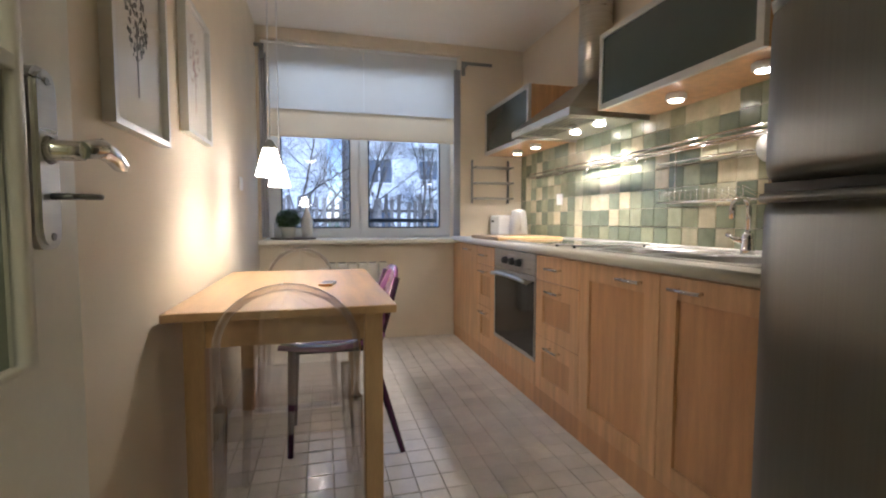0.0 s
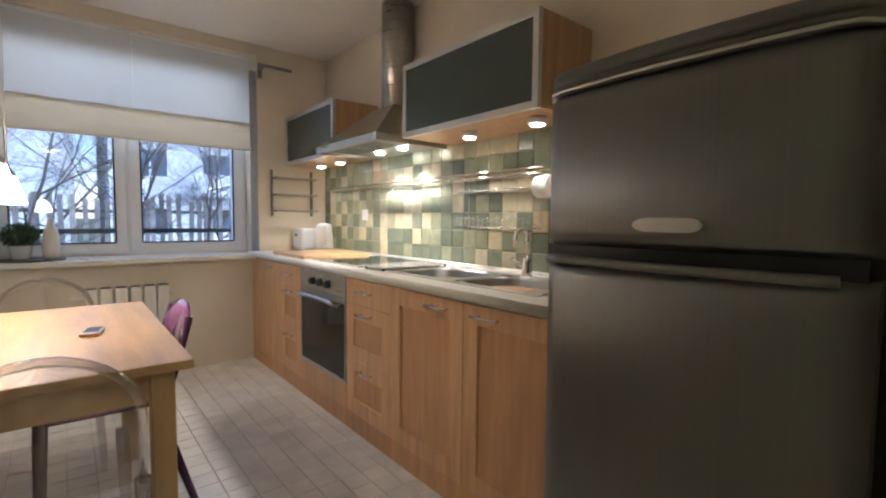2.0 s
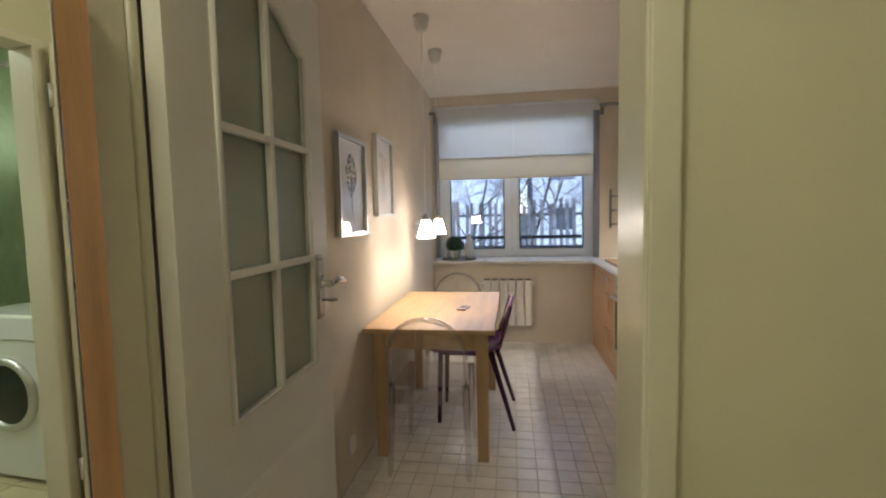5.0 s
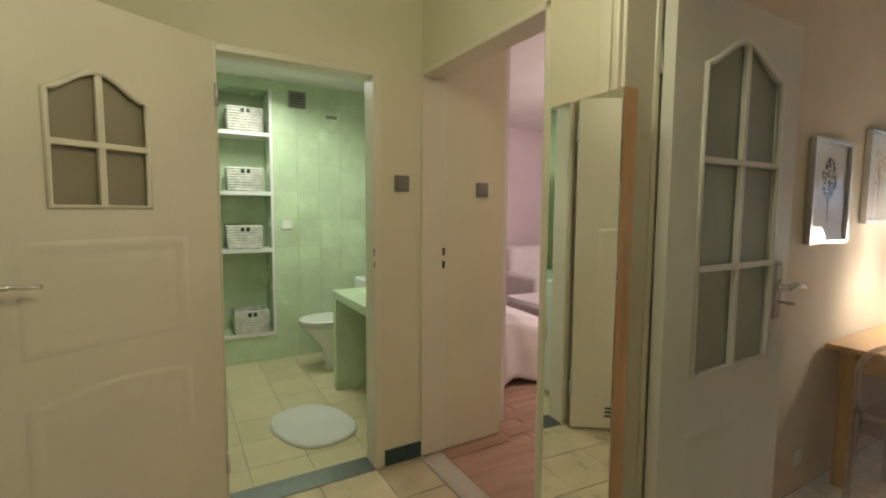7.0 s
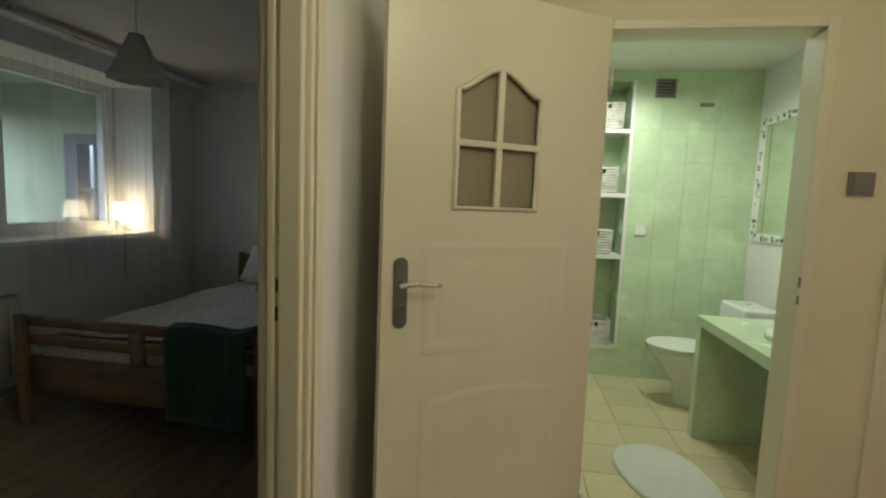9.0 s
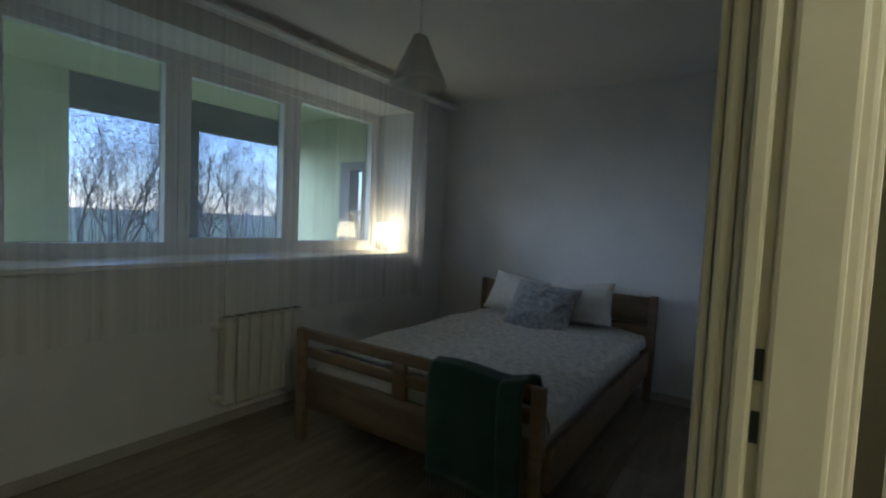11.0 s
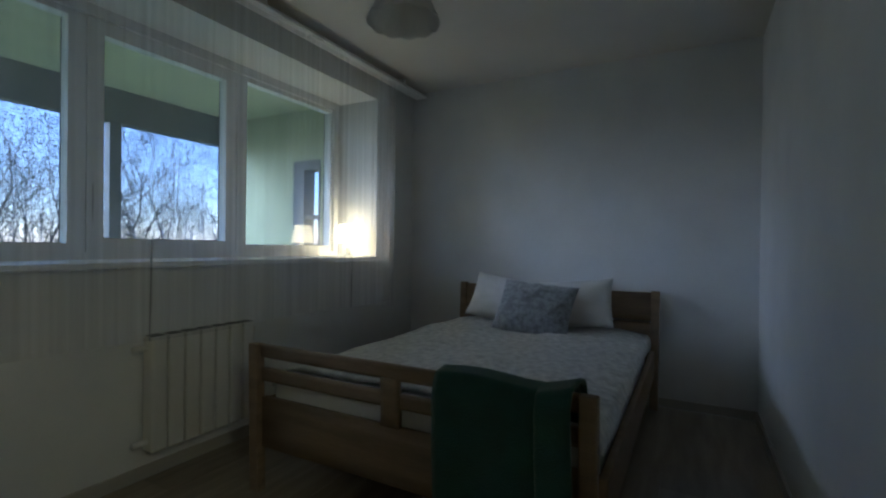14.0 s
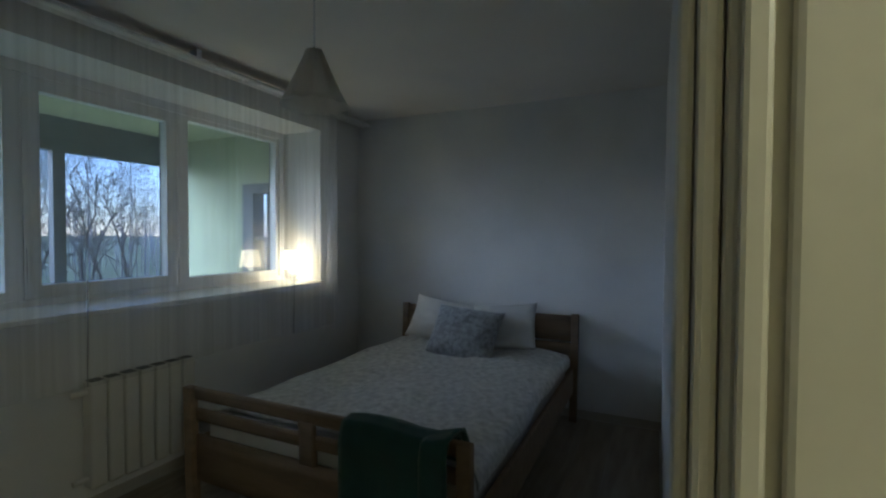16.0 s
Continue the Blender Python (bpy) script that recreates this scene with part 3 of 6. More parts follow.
c1 = casing("trim_kitchen_door", "cream moulded kitchen door frame",
            ((0.06, 0.085, -0.155, -0.025, 0, 2.05), (0.045, 0.090, -0.0245, 0.001, 0, 2.03), (0.0, 0.075, -0.172, -0.1505, 0, 2.11), (0.012, 0.055, -0.184, -0.1725, 0, 2.10), (0.967, 1.0, -0.155, 0.012, 0, 2.05), (0.970, 1.012, -0.163, -0.1555, 0, 2.06)),
            ((0.085, 0.967, -0.155, -0.025, 2.03, 2.06), (0.075, 0.970, -0.172, -0.1505, 2.05, 2.11)))
c2 = casing("trim_bathroom_door", "cream moulded bathroom door frame",
            ((-1.292, -1.166, -1.12, -1.106, 0, 1.99), (-1.292, -1.166, -0.418, -0.40, 0, 1.99), (-1.1655, -1.158, -0.421, -0.382, 0, 2.022), (-1.1655, -1.158, -1.15, -1.104, 0, 2.022)),
            ((-1.292, -1.166, -1.106, -0.418, 1.99, 2.01), (-1.1655, -1.158, -1.104, -0.421, 1.988, 2.022)))
part("strike_plate", block(-1.166, -1.154, -0.4215, -0.4182, 1.115, 1.15, bevel=0), SWITCH, c2)
part("strike_plate", block(-1.166, -1.154, -0.4215, -0.4182, 1.055, 1.085, bevel=0), SWITCH, c2)
part("threshold", block(-1.30, -1.155, -1.106, -0.418, -0.005, 0.004, bevel=0.001), STEEL_D, c2)
c3 = casing("trim_bedroom_door", "cream moulded bedroom door frame",
            ((-0.47, -0.438, -2.003, -1.907, 0, 2.03), (-0.51, -0.445, -1.9095, -1.890, 0, 2.09), (-0.50, -0.462, -1.8895, -1.880, 0, 2.08), (-0.4385, -0.425, -1.965, -1.905, 0, 2.03), (-0.4385, -0.428, -1.995, -1.975, 0, 2.03), (-0.54, -0.445, -2.022, -2.0035, 0, 2.09), (-0.52, -0.455, -2.034, -2.0225, 0, 2.08), (0.42, 0.45, -2.003, -1.907, 0, 2.03)),
            ((-0.438, 0.42, -2.003, -1.907, 2.0, 2.05), (-0.445, 0.45, -1.9095, -1.890, 2.03, 2.09)))
for z in (1.125, 1.055):
    part("strike_plate", block(-0.4375, -0.4345, -1.974, -1.966, z, z + 0.035, bevel=0), BLACK, c3)
c4 = casing("trim_living_opening", "cream painted lining of the living room opening", ((-1.1695, -1.158, -0.155, -0.005, 0, 2.03), (-0.25, -0.228, -0.155, -0.025, 0, 2.03)), ((-1.158, -0.25, -0.156, -0.024, 2.025, 2.05),))
for z in (1.10, 1.03):
    part("strike_plate", block(-1.158, -1.1555, -0.03, -0.015, z, z + 0.04, bevel=0), BLACK, c4)


# ---- kitchen ----
FX = 1.58   # front of the base units


def bar_handle(parent, y, z, length=0.13):
    x = FX - 0.022
    bm = rod([(x - 0.028, y - length / 2, z), (x - 0.030, y, z), (x - 0.028, y + length / 2, z)], 0.006, 8)
    for s in (-1, 1):
        rod([(x, y + s * length * 0.36, z), (x - 0.029, y + s * length * 0.36, z)], 0.005, 8, bm=bm)
    part("handle", bm, CHROME, parent, "bent chrome bar handle")


def shaker(parent, y0, y1, z0, z1, name, handle=None, plain=False):
    """A door or drawer front with a frame round a sunk panel."""
    x, g, s = FX, 0.0015, 0.075
    y0, y1, z0, z1 = y0 + g, y1 - g, z0 + g, z1 - g
    if plain:
        f = part(name, block(x - 0.02, x, y0, y1, z0, z1, bevel=0.003), BEECH, parent)
    else:
        bm = bmesh.new()
        for d in ((y0, y0 + s, z0, z1), (y1 - s, y1, z0, z1), (y0 + s, y1 - s, z0, z0 + s), (y0 + s, y1 - s, z1 - s, z1)):
            bm_box(bm, x - 0.02, x, *d, bevel=0.002)
        f = part(name, bm, BEECH, parent)
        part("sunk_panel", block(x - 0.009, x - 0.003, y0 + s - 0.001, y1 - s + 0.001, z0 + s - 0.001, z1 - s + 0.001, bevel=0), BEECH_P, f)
    if handle:
        bar_handle(f, *handle)
    return f


def base_unit(label, y0, y1):
    u = thing("base_cabinet", label, "cabinet", group="kitchen base units")
    part("body", boxes((FX + 0.001, KE - 0.003, y0 + 0.001, y1 - 0.001, 0.10, 0.808)), BEECH, u)
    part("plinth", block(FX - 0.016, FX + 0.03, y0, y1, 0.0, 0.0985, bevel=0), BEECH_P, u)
    return u


u = base_unit("beech base cabinet with two framed doors under the sink", 0.80, 1.78)
shaker(u, 0.80, 1.285, 0.10, 0.805, "door", (1.15, 0.765))
shaker(u, 1.285, 1.78, 0.10, 0.805, "door", (1.42, 0.765))
part("end_panel", block(FX - 0.021, KE - 0.003, 0.782, 0.799, 0.0, 0.808, bevel=0.002), BEECH, u)
u = base_unit("beech base cabinet with three drawers", 1.78, 2.205)
shaker(u, 1.78, 2.205, 0.675, 0.805, "drawer_front", (1.99, 0.745), True)
shaker(u, 1.78, 2.205, 0.385, 0.675, "drawer_front", (1.99, 0.632))
shaker(u, 1.78, 2.205, 0.10, 0.385, "drawer_front", (1.99, 0.345))
u = base_unit("narrow beech base cabinet with three drawers", 2.815, 3.16)
shaker(u, 2.815, 3.16, 0.675, 0.805, "drawer_front", (2.99, 0.745), True)
shaker(u, 2.815, 3.16, 0.385, 0.675, "drawer_front", (2.99, 0.632))
shaker(u, 2.815, 3.16, 0.10, 0.385, "drawer_front", (2.99, 0.345))
u = base_unit("beech corner base cabinet with one plain door", 3.16, 3.785)
shaker(u, 3.16, 3.785, 0.10, 0.805, "door", (3.35, 0.765), True)

o = thing("oven", "built-in steel oven with a dark glass door", "oven")
part("body", boxes((FX + 0.002, 2.10, 2.212, 2.808, 0.10, 0.806)), BLACK, o)
part("trim_board", block(FX - 0.02, FX, 2.208, 2.812, 0.10, 0.225, bevel=0.002), BEECH, o, "beech board under the oven")
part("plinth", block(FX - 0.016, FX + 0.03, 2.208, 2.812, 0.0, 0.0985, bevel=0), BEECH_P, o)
panel = part("control_panel", block(FX - 0.022, FX + 0.001, 2.212, 2.808, 0.690, 0.805, bevel=0.003), STEEL, o, "brushed steel control panel")
for yy in (2.41, 2.51, 2.61):
    bm = rod([(FX - 0.022, yy, 0.742), (FX - 0.030, yy, 0.742), (FX - 0.048, yy, 0.742)], 0.02, 14, radii=[0.024, 0.022, 0.018])
    part("knob", bm, BLACK, panel, "black turning knob")
part("door_clock_mark", block(FX - 0.0235, FX - 0.0222, 2.47, 2.57, 0.776, 0.784, bevel=0), ALU, panel)
door = part("oven_door", boxes((FX - 0.022, FX, 2.212, 2.808, 0.228, 0.250), (FX - 0.022, FX, 2.212, 2.225, 0.25, 0.685), (FX - 0.022, FX, 2.795, 2.808, 0.25, 0.685), (FX - 0.022, FX, 2.225, 2.795, 0.655, 0.685)), STEEL, o)
part("door_glass", block(FX - 0.020, FX - 0.012, 2.225, 2.795, 0.25, 0.655, bevel=0), DARKGLASS, door, "dark mirror-like oven glass")
bm = rod([(FX - 0.055, 2.25 + 0.52 * i / 8, 0.648 + 0.010 * math.sin(math.pi * i / 8)) for i in range(9)], 0.012, 10)
for yy in (2.27, 2.75):
    rod([(FX - 0.02, yy, 0.652), (FX - 0.055, yy, 0.650)], 0.008, 8, bm=bm)
part("handle", bm, STEEL, door, "curved steel oven handle")

# worktop round the sink's two bowls
wt = thing("worktop", "white laminate kitchen worktop with a rounded edge", "worktop")
bm = bmesh.new()
for d in ((1.55, KE - 0.003, 1.95, KN - 0.003), (1.55, KE - 0.003, 0.785, 1.02), (1.55, 1.66, 1.02, 1.95), (2.08, KE - 0.003, 1.02, 1.95)):
    bm_box(bm, *d, 0.810, 0.848)
part("slab", bm, LAMINATE, wt)
part("rounded_edge", rod([(1.551, 0.786, 0.829), (1.551, KN - 0.004, 0.829)], 0.0185, 12), LAMINATE, wt)
part("upstand", rod([(KE - 0.02, 0.79, 0.852), (KE - 0.02, KN - 0.01, 0.852)], 0.012, 8), ALU, wt, "metal sealing strip along the wall")

sk = thing("kitchen_sink", "steel double kitchen sink let into the worktop", "sink")


def bowl(x0, x1, y0, y1, depth, z=0.851, r=0.05):
    bm = bmesh.new()
    rings = []
    for inset, dz in ((-0.012, 0.0), (0.0, 0.001), (0.006, -0.01), (0.014, -depth + 0.02), (0.04, -depth)):
        ring, n = [], 6
        a0, a1, b0, b1 = x0 + inset, x1 - inset, y0 + inset, y1 - inset
        for cx, cy, st in ((a1 - r, b1 - r, 0), (a0 + r, b1 - r, 1), (a0 + r, b0 + r, 2), (a1 - r, b0 + r, 3)):
            for i in range(n + 1):
                an = math.pi / 2 * (st + i / n)
                ring.append(bm.verts.new((cx + r * math.cos(an), cy + r * math.sin(an), z + dz)))
        rings.append(ring)
    for A, B in zip(rings, rings[1:]):
        for k in range(len(A)):
            bm.faces.new((A[k], A[(k + 1) % len(A)], B[(k + 1) % len(A)], B[k])).smooth = True
    bm.faces.new(rings[-1])
    return bm


part("bowl", bowl(1.69, 2.03, 1.55, 1.92, 0.15, r=0.11), STEEL_K, sk)
part("bowl", bowl(1.69, 2.03, 1.09, 1.50, 0.15, r=0.11), STEEL_K, sk, "second steel bowl")
part("rim", boxes((1.66, 1.69, 1.02, 1.95, 0.8485, 0.8525), (2.03, 2.08, 1.02, 1.95, 0.8485, 0.8525), (1.69, 2.03, 1.02, 1.09, 0.8485, 0.8525), (1.69, 2.03, 1.50, 1.55, 0.8485, 0.8525), (1.69, 2.03, 1.92, 1.95, 0.8485, 0.8525)), STEEL, sk)
for yy in (1.30, 1.735):
    part("drain", lathe([(0.03, 0), (0.034, 0.004), (0.0, 0.006)], 16, at=(1.86, yy, 0.703)), CHROME, sk)

tp = thing("kitchen_tap", "chrome mixer tap with a swan neck", "tap")
part("base", lathe([(0.026, 0.0), (0.024, 0.02), (0.020, 0.05), (0.021, 0.075), (0.014, 0.085)], 18, at=(2.06, 1.41, 0.8525)), CHROME, tp)
part("spout", rod([(2.06, 1.41, 0.93), (2.06, 1.41, 1.02)] + [(2.06 - 0.04 + 0.04 * math.cos(a), 1.41, 1.03 + 0.04 * math.sin(a)) for a in [math.pi * i / 8 for i in range(9)]] + [(1.978, 1.41, 0.99)], 0.0095, 10), CHROME, tp)
part("lever", rod([(2.06, 1.43, 0.905), (2.05, 1.465, 0.915), (2.04, 1.49, 0.93)], 0.009, 8, radii=[0.016, 0.010, 0.008]), CHROME, tp)

hb = thing("ceramic_hob", "black glass cooking hob in the worktop", "hob")
part("glass", block(1.64, 2.12, 2.22, 2.80, 0.8485, 0.855, bevel=0.002), DARKGLASS, hb)
part("steel_edge", boxes((1.632, 1.64, 2.212, 2.808, 0.8485, 0.857), (2.12, 2.128, 2.212, 2.808, 0.8485, 0.857), (1.64, 2.12, 2.212, 2.22, 0.8485, 0.857), (1.64, 2.12, 2.80, 2.808, 0.8485, 0.857)), STEEL, hb)
cbg = thing("glass_board", "grey glass worktop saver on small feet", "board")
part("plate", block(1.64, 2.08, 1.98, 2.19, 0.860, 0.866, bevel=0.002), mat("grey_glass", (0.42, 0.41, 0.38), 0.1, var=0.04, bump=0.0), cbg)
for xx in (1.66, 2.06):
    for yy in (2.0, 2.17):
        part("foot", lathe([(0.008, 0), (0.008, 0.0115)], 8, at=(xx, yy, 0.8485)), BLACK, cbg)
solid("chopping_board", block(1.60, 2.08, 2.86, 3.42, 0.8485, 0.872, bevel=0.005), PINE, "large pale wooden chopping board on the worktop", "board")

kt = thing("kettle", "white plastic electric kettle on the worktop", "kettle", pose(2.02, 3.47, 0.8485))
part("base", lathe([(0.08, 0), (0.082, 0.012), (0.075, 0.02)], 24), PVC, kt)
part("body", lathe([(0.072, 0.021), (0.076, 0.03), (0.070, 0.12), (0.060, 0.20), (0.055, 0.215), (0.03, 0.225), (0.0, 0.227)], 24), PVC, kt)
part("handle", rod([(-0.02, -0.06, 0.20), (-0.03, -0.11, 0.195), (-0.03, -0.115, 0.12), (-0.02, -0.078, 0.06)], 0.012, 8), PVC, kt)
part("spout", rod([(0.02, 0.05, 0.185), (0.025, 0.078, 0.205)], 0.016, 8, radii=[0.02, 0.010]), PVC, kt)
ts = thing("toaster", "white two-slot toaster beside the kettle", "toaster")
part("body", block(1.88, 2.06, 3.58, 3.77, 0.855, 1.03, bevel=0.025, seg=4), PVC, ts)
part("slot", boxes((1.91, 1.94, 3.61, 3.74, 1.0302, 1.0312), (1.99, 2.02, 3.61, 3.74, 1.0302, 1.0312)), BLACK, ts)
part("lever", block(1.866, 1.88, 3.66, 3.69, 0.97, 0.985, bevel=0.003), BLACK, ts)
part("foot", boxes((1.90, 2.04, 3.60, 3.75, 0.8485, 0.856)), BLACK, ts)


def wall_cabinet(y0, y1, label):
    c = thing("wall_cabinet", label, "cabinet", group="kitchen wall units")
    part("body", block(1.862, KE - 0.003, y0, y1, 1.54, 1.915, bevel=0.002), BEECH, c)
    a = 0.028
    f = part("door_frame", boxes((1.838, 1.860, y0, y0 + a, 1.54, 1.915), (1.838, 1.860, y1 - a, y1, 1.54, 1.915), (1.838, 1.860, y0 + a, y1 - a, 1.54, 1.54 + a), (1.838, 1.860, y0 + a, y1 - a, 1.915 - a, 1.915)), ALU, c, "aluminium door frame")
    part("door_glass", block(1.844, 1.852, y0 + a - 0.002, y1 - a + 0.002, 1.54 + a - 0.002, 1.915 - a + 0.002, bevel=0), GREENGLASS, f, "smoked green glass")
    return c


wall_cabinet(1.185, 2.095, "wide beech wall cabinet with smoked glass flap")
wall_cabinet(2.925, 3.785, "beech wall cabinet with smoked glass flap")
for yy in (1.30, 1.72, 3.10, 3.42):
    pk = thing("puck_light", "white round spotlight under the wall cabinet", "light", pose(1.98, yy, 1.54), group="under-cabinet lights")
    part("housing", lathe([(0.034, -0.03), (0.042, -0.026), (0.042, -0.006), (0.036, 0.0)], 20), PVC, pk)
    part("lens", lathe([(0.026, -0.034), (0.030, -0.0305)], 16), GLOW_S, pk, "lit frosted lens")

hd = thing("cooker_hood", "steel chimney cooker hood with two lit bulbs", "cooker hood")
bm = bmesh.new()
lo = [(1.70, 2.14), (KE - 0.003, 2.14), (KE - 0.003, 2.88), (1.70, 2.88)]
hi = [(1.98, 2.40), (KE - 0.003, 2.40), (KE - 0.003, 2.64), (1.98, 2.64)]
A = [bm.verts.new((x, y, 1.565)) for x, y in lo]
B = [bm.verts.new((x, y, 1.80)) for x, y in hi]
for k in range(4):
    bm.faces.new((A[k], A[(k + 1) % 4], B[(k + 1) % 4], B[k]))
bm.faces.new(B)
part("canopy", bm, STEEL, hd)
part("lip", boxes((1.70, 1.712, 2.14, 2.88, 1.525, 1.565), (1.712, KE - 0.003, 2.14, 2.152, 1.525, 1.565), (1.712, KE - 0.003, 2.868, 2.88, 1.525, 1.565)), STEEL, hd)
part("underside", boxes((1.712, KE - 0.003, 2.152, 2.868, 1.540, 1.546)), ALU, hd, "pale metal filter grilles")
for yy in (2.22, 2.52):
    g = part("filter", boxes((1.74, 1.95, yy, yy + 0.27, 1.533, 1.5395)), STEEL, hd)
    for i in range(6):
        part("filter_slot", boxes((1.755 + 0.03 * i, 1.765 + 0.03 * i, yy + 0.02, yy + 0.25, 1.531, 1.5325)), BLACK, g)
for yy in (2.36, 2.62):
    part("bulb", lathe([(0.028, 1.528), (0.032, 1.539)], 16, at=(2.02, yy, 0)), GLOW_S, hd, "lit hood bulb")
part("chimney", rod([(2.085, 2.52, 1.80), (2.085, 2.52, H - 0.002)], 0.098, 28), STEEL, hd, "round steel chimney duct")

rl = thing("shelf_rail", "long steel rail shelf across the tiled wall", "rail")
for zz, xx in ((1.325, 2.10), (1.325, 2.165), (1.350, 2.10)):
    part("bar", rod([(xx, 1.36, zz), (xx, 3.46, zz)], 0.006, 8), CHROME, rl)
for i in range(16):
    y = 1.38 + i * 0.032
    part("wire", rod([(2.10, y, 1.332), (2.17, y, 1.332)], 0.002, 5), CHROME, rl)
for y in (1.37, 1.95, 2.5, 3.0, 3.45):
    part("bracket", rod([(2.10, y, 1.325), (2.185, y, 1.325), (2.185, y, 1.30)], 0.005, 6), CHROME, rl)
for y in (2.05, 2.12, 2.38, 2.60, 2.75):
    part("hook", rod([(2.10, y, 1.322), (2.095, y, 1.29), (2.085, y, 1.28), (2.08, y, 1.29)], 0.0025, 5), CHROME, rl)
dr = thing("plate_rack", "chrome wire plate rack hanging on the tiles", "rack")
for z in (1.07, 1.255):
    part("bar", rod([(2.06, 1.42, z), (2.06, 1.92, z), (2.17, 1.92, z), (2.17, 1.42, z)], 0.004, 6, closed=True), CHROME, dr)
for i in range(15):
    y = 1.44 + i * 0.033
    part("wire", rod([(2.06, y, 1.07), (2.06, y, 1.12), (2.17, y, 1.08)], 0.002, 5), CHROME, dr)
for y in (1.42, 1.92):
    part("upright", rod([(2.165, y, 1.318), (2.165, y, 1.07)], 0.004, 6), CHROME, dr)
pr = thing("paper_towel_roll", "white paper towel roll hung under the rail", "paper roll", pose(2.12, 1.36, 1.262))
part("paper", rod([(0, -0.04, 0), (0, 0.04, 0)], 0.052, 24), TOWEL, pr)
part("core", rod([(0, -0.042, 0), (0, 0.042, 0)], 0.018, 16), PINE, pr)
part("hanger", rod([(0, -0.05, 0), (0, 0.05, 0), (0, 0.05, 0.066), (0.02, 0.05, 0.072)], 0.003, 6), CHROME, pr)
ksw = thing("light_switch", "cream light switch on the kitchen wall near the window", "light switch")
part("plate", block(0.001, 0.010, 2.935, 3.015, 1.16, 1.24, bevel=0.003), PVC, ksw)
part("rocker", block(0.010, 0.014, 2.948, 3.002, 1.173, 1.227, bevel=0.003), PVC, ksw)
lso = thing("wall_socket", "cream socket low on the kitchen wall", "socket")
part("plate", block(0.001, 0.011, 1.23, 1.31, 0.14, 0.22, bevel=0.004), PVC, lso)
part("dish", lathe([(0.02, 0), (0.024, 0.002)], 16), PVC, lso).matrix_basis = pose(0.0112, 1.27, 0.18, 0, 90, 0)
wr = thing("wine_rack", "small metal shelf rack beside the window", "rack")
for y0, x0 in ((3.785, 1.72), (3.785, 2.05)):
    part("upright", block(x0 - 0.008, x0 + 0.008, 3.765, 3.787, 1.13, 1.50, bevel=0.003), STEEL_D, wr)
for z in (1.17, 1.30, 1.43):
    part("bar", rod([(1.72, 3.75, z), (2.05, 3.75, z)], 0.008, 8), STEEL, wr)
    part("bar", rod([(1.72, 3.67, z), (2.05, 3.67, z)], 0.008, 8), STEEL, wr)
    part("bracket", boxes((1.716, 1.724, 3.66, 3.77, z - 0.006, z + 0.006)), STEEL_D, wr)
    part("bracket", boxes((2.046, 2.054, 3.66, 3.77, z - 0.006, z + 0.006)), STEEL_D, wr)
so = thing("wall_socket", "white socket on the tiled wall", "socket")
part("plate", block(KE - 0.018, KE - 0.007, 3.05, 3.13, 1.10, 1.18, bevel=0.004), PVC, so)
part("dish", lathe([(0.02, 0), (0.024, 0.002)], 16, at=(0, 0, 0)), PVC, so).matrix_basis = pose(KE - 0.019, 3.09, 1.14, 0, -90, 0)

fr = thing("fridge", "dark brushed steel fridge freezer with rounded doors", "fridge")
part("body", block(1.350, 2.12, 0.135, 0.70, 0.03, 1.434, bevel=0.03, seg=4), mat("charcoal_enamel", (0.045, 0.047, 0.05), 0.45, var=0.08), fr, "dark cabinet sides")


def bulged(z0, z1, x=1.268, crown=0.0):
    """A door with a bowed face and rounded edges; crown: how far its top edge rounds over."""
    bm = bmesh.new()
    n = 20
    rows = []
    h = z1 - z0
    a, b, r = min(0.012, h * 0.15), min(0.03, h * 0.3), min(0.018, h * 0.2)
    edges = [(z0, r), (z0 + a, r * 0.22), (z0 + b, 0.0)]
    if crown:
        edges += [(z1 - crown + crown * math.sin(t), crown * (1 - math.cos(t))) for t in [math.pi / 2 * k / 6 for k in range(7)]]
    else:
        edges += [(z1 - b, 0.0), (z1 - a, r * 0.22), (z1, r)]
    for z, ins in edges:
        row = []
        for i in range(n + 1):
            u = i / n
            e = min(u, 1 - u)
            rx = x - 0.02 * math.sin(math.pi * u) + 0.045 * max(0, 1 - e / 0.10) ** 2.2 + ins
            row.append(bm.verts.new((rx, 0.135 + 0.57 * u, z)))
        rows.append(row)
    back = [[bm.verts.new((1.355, v.co.y, v.co.z)) for v in (r[0], r[-1])] for r in rows]
    for A, B in zip(rows, rows[1:]):
        for i in range(n):
            bm.faces.new((A[i], A[i + 1], B[i + 1], B[i])).smooth = True
    for k in range(len(rows) - 1):
        bm.faces.new((rows[k][0], rows[k + 1][0], back[k + 1][0], back[k][0]))
        bm.faces.new((rows[k][-1], back[k][1], back[k + 1][1], rows[k + 1][-1]))
    bm.faces.new(rows[0] + [back[0][1], back[0][0]])
    bm.faces.new(rows[-1][::-1] + [back[-1][0], back[-1][1]])
    return bm


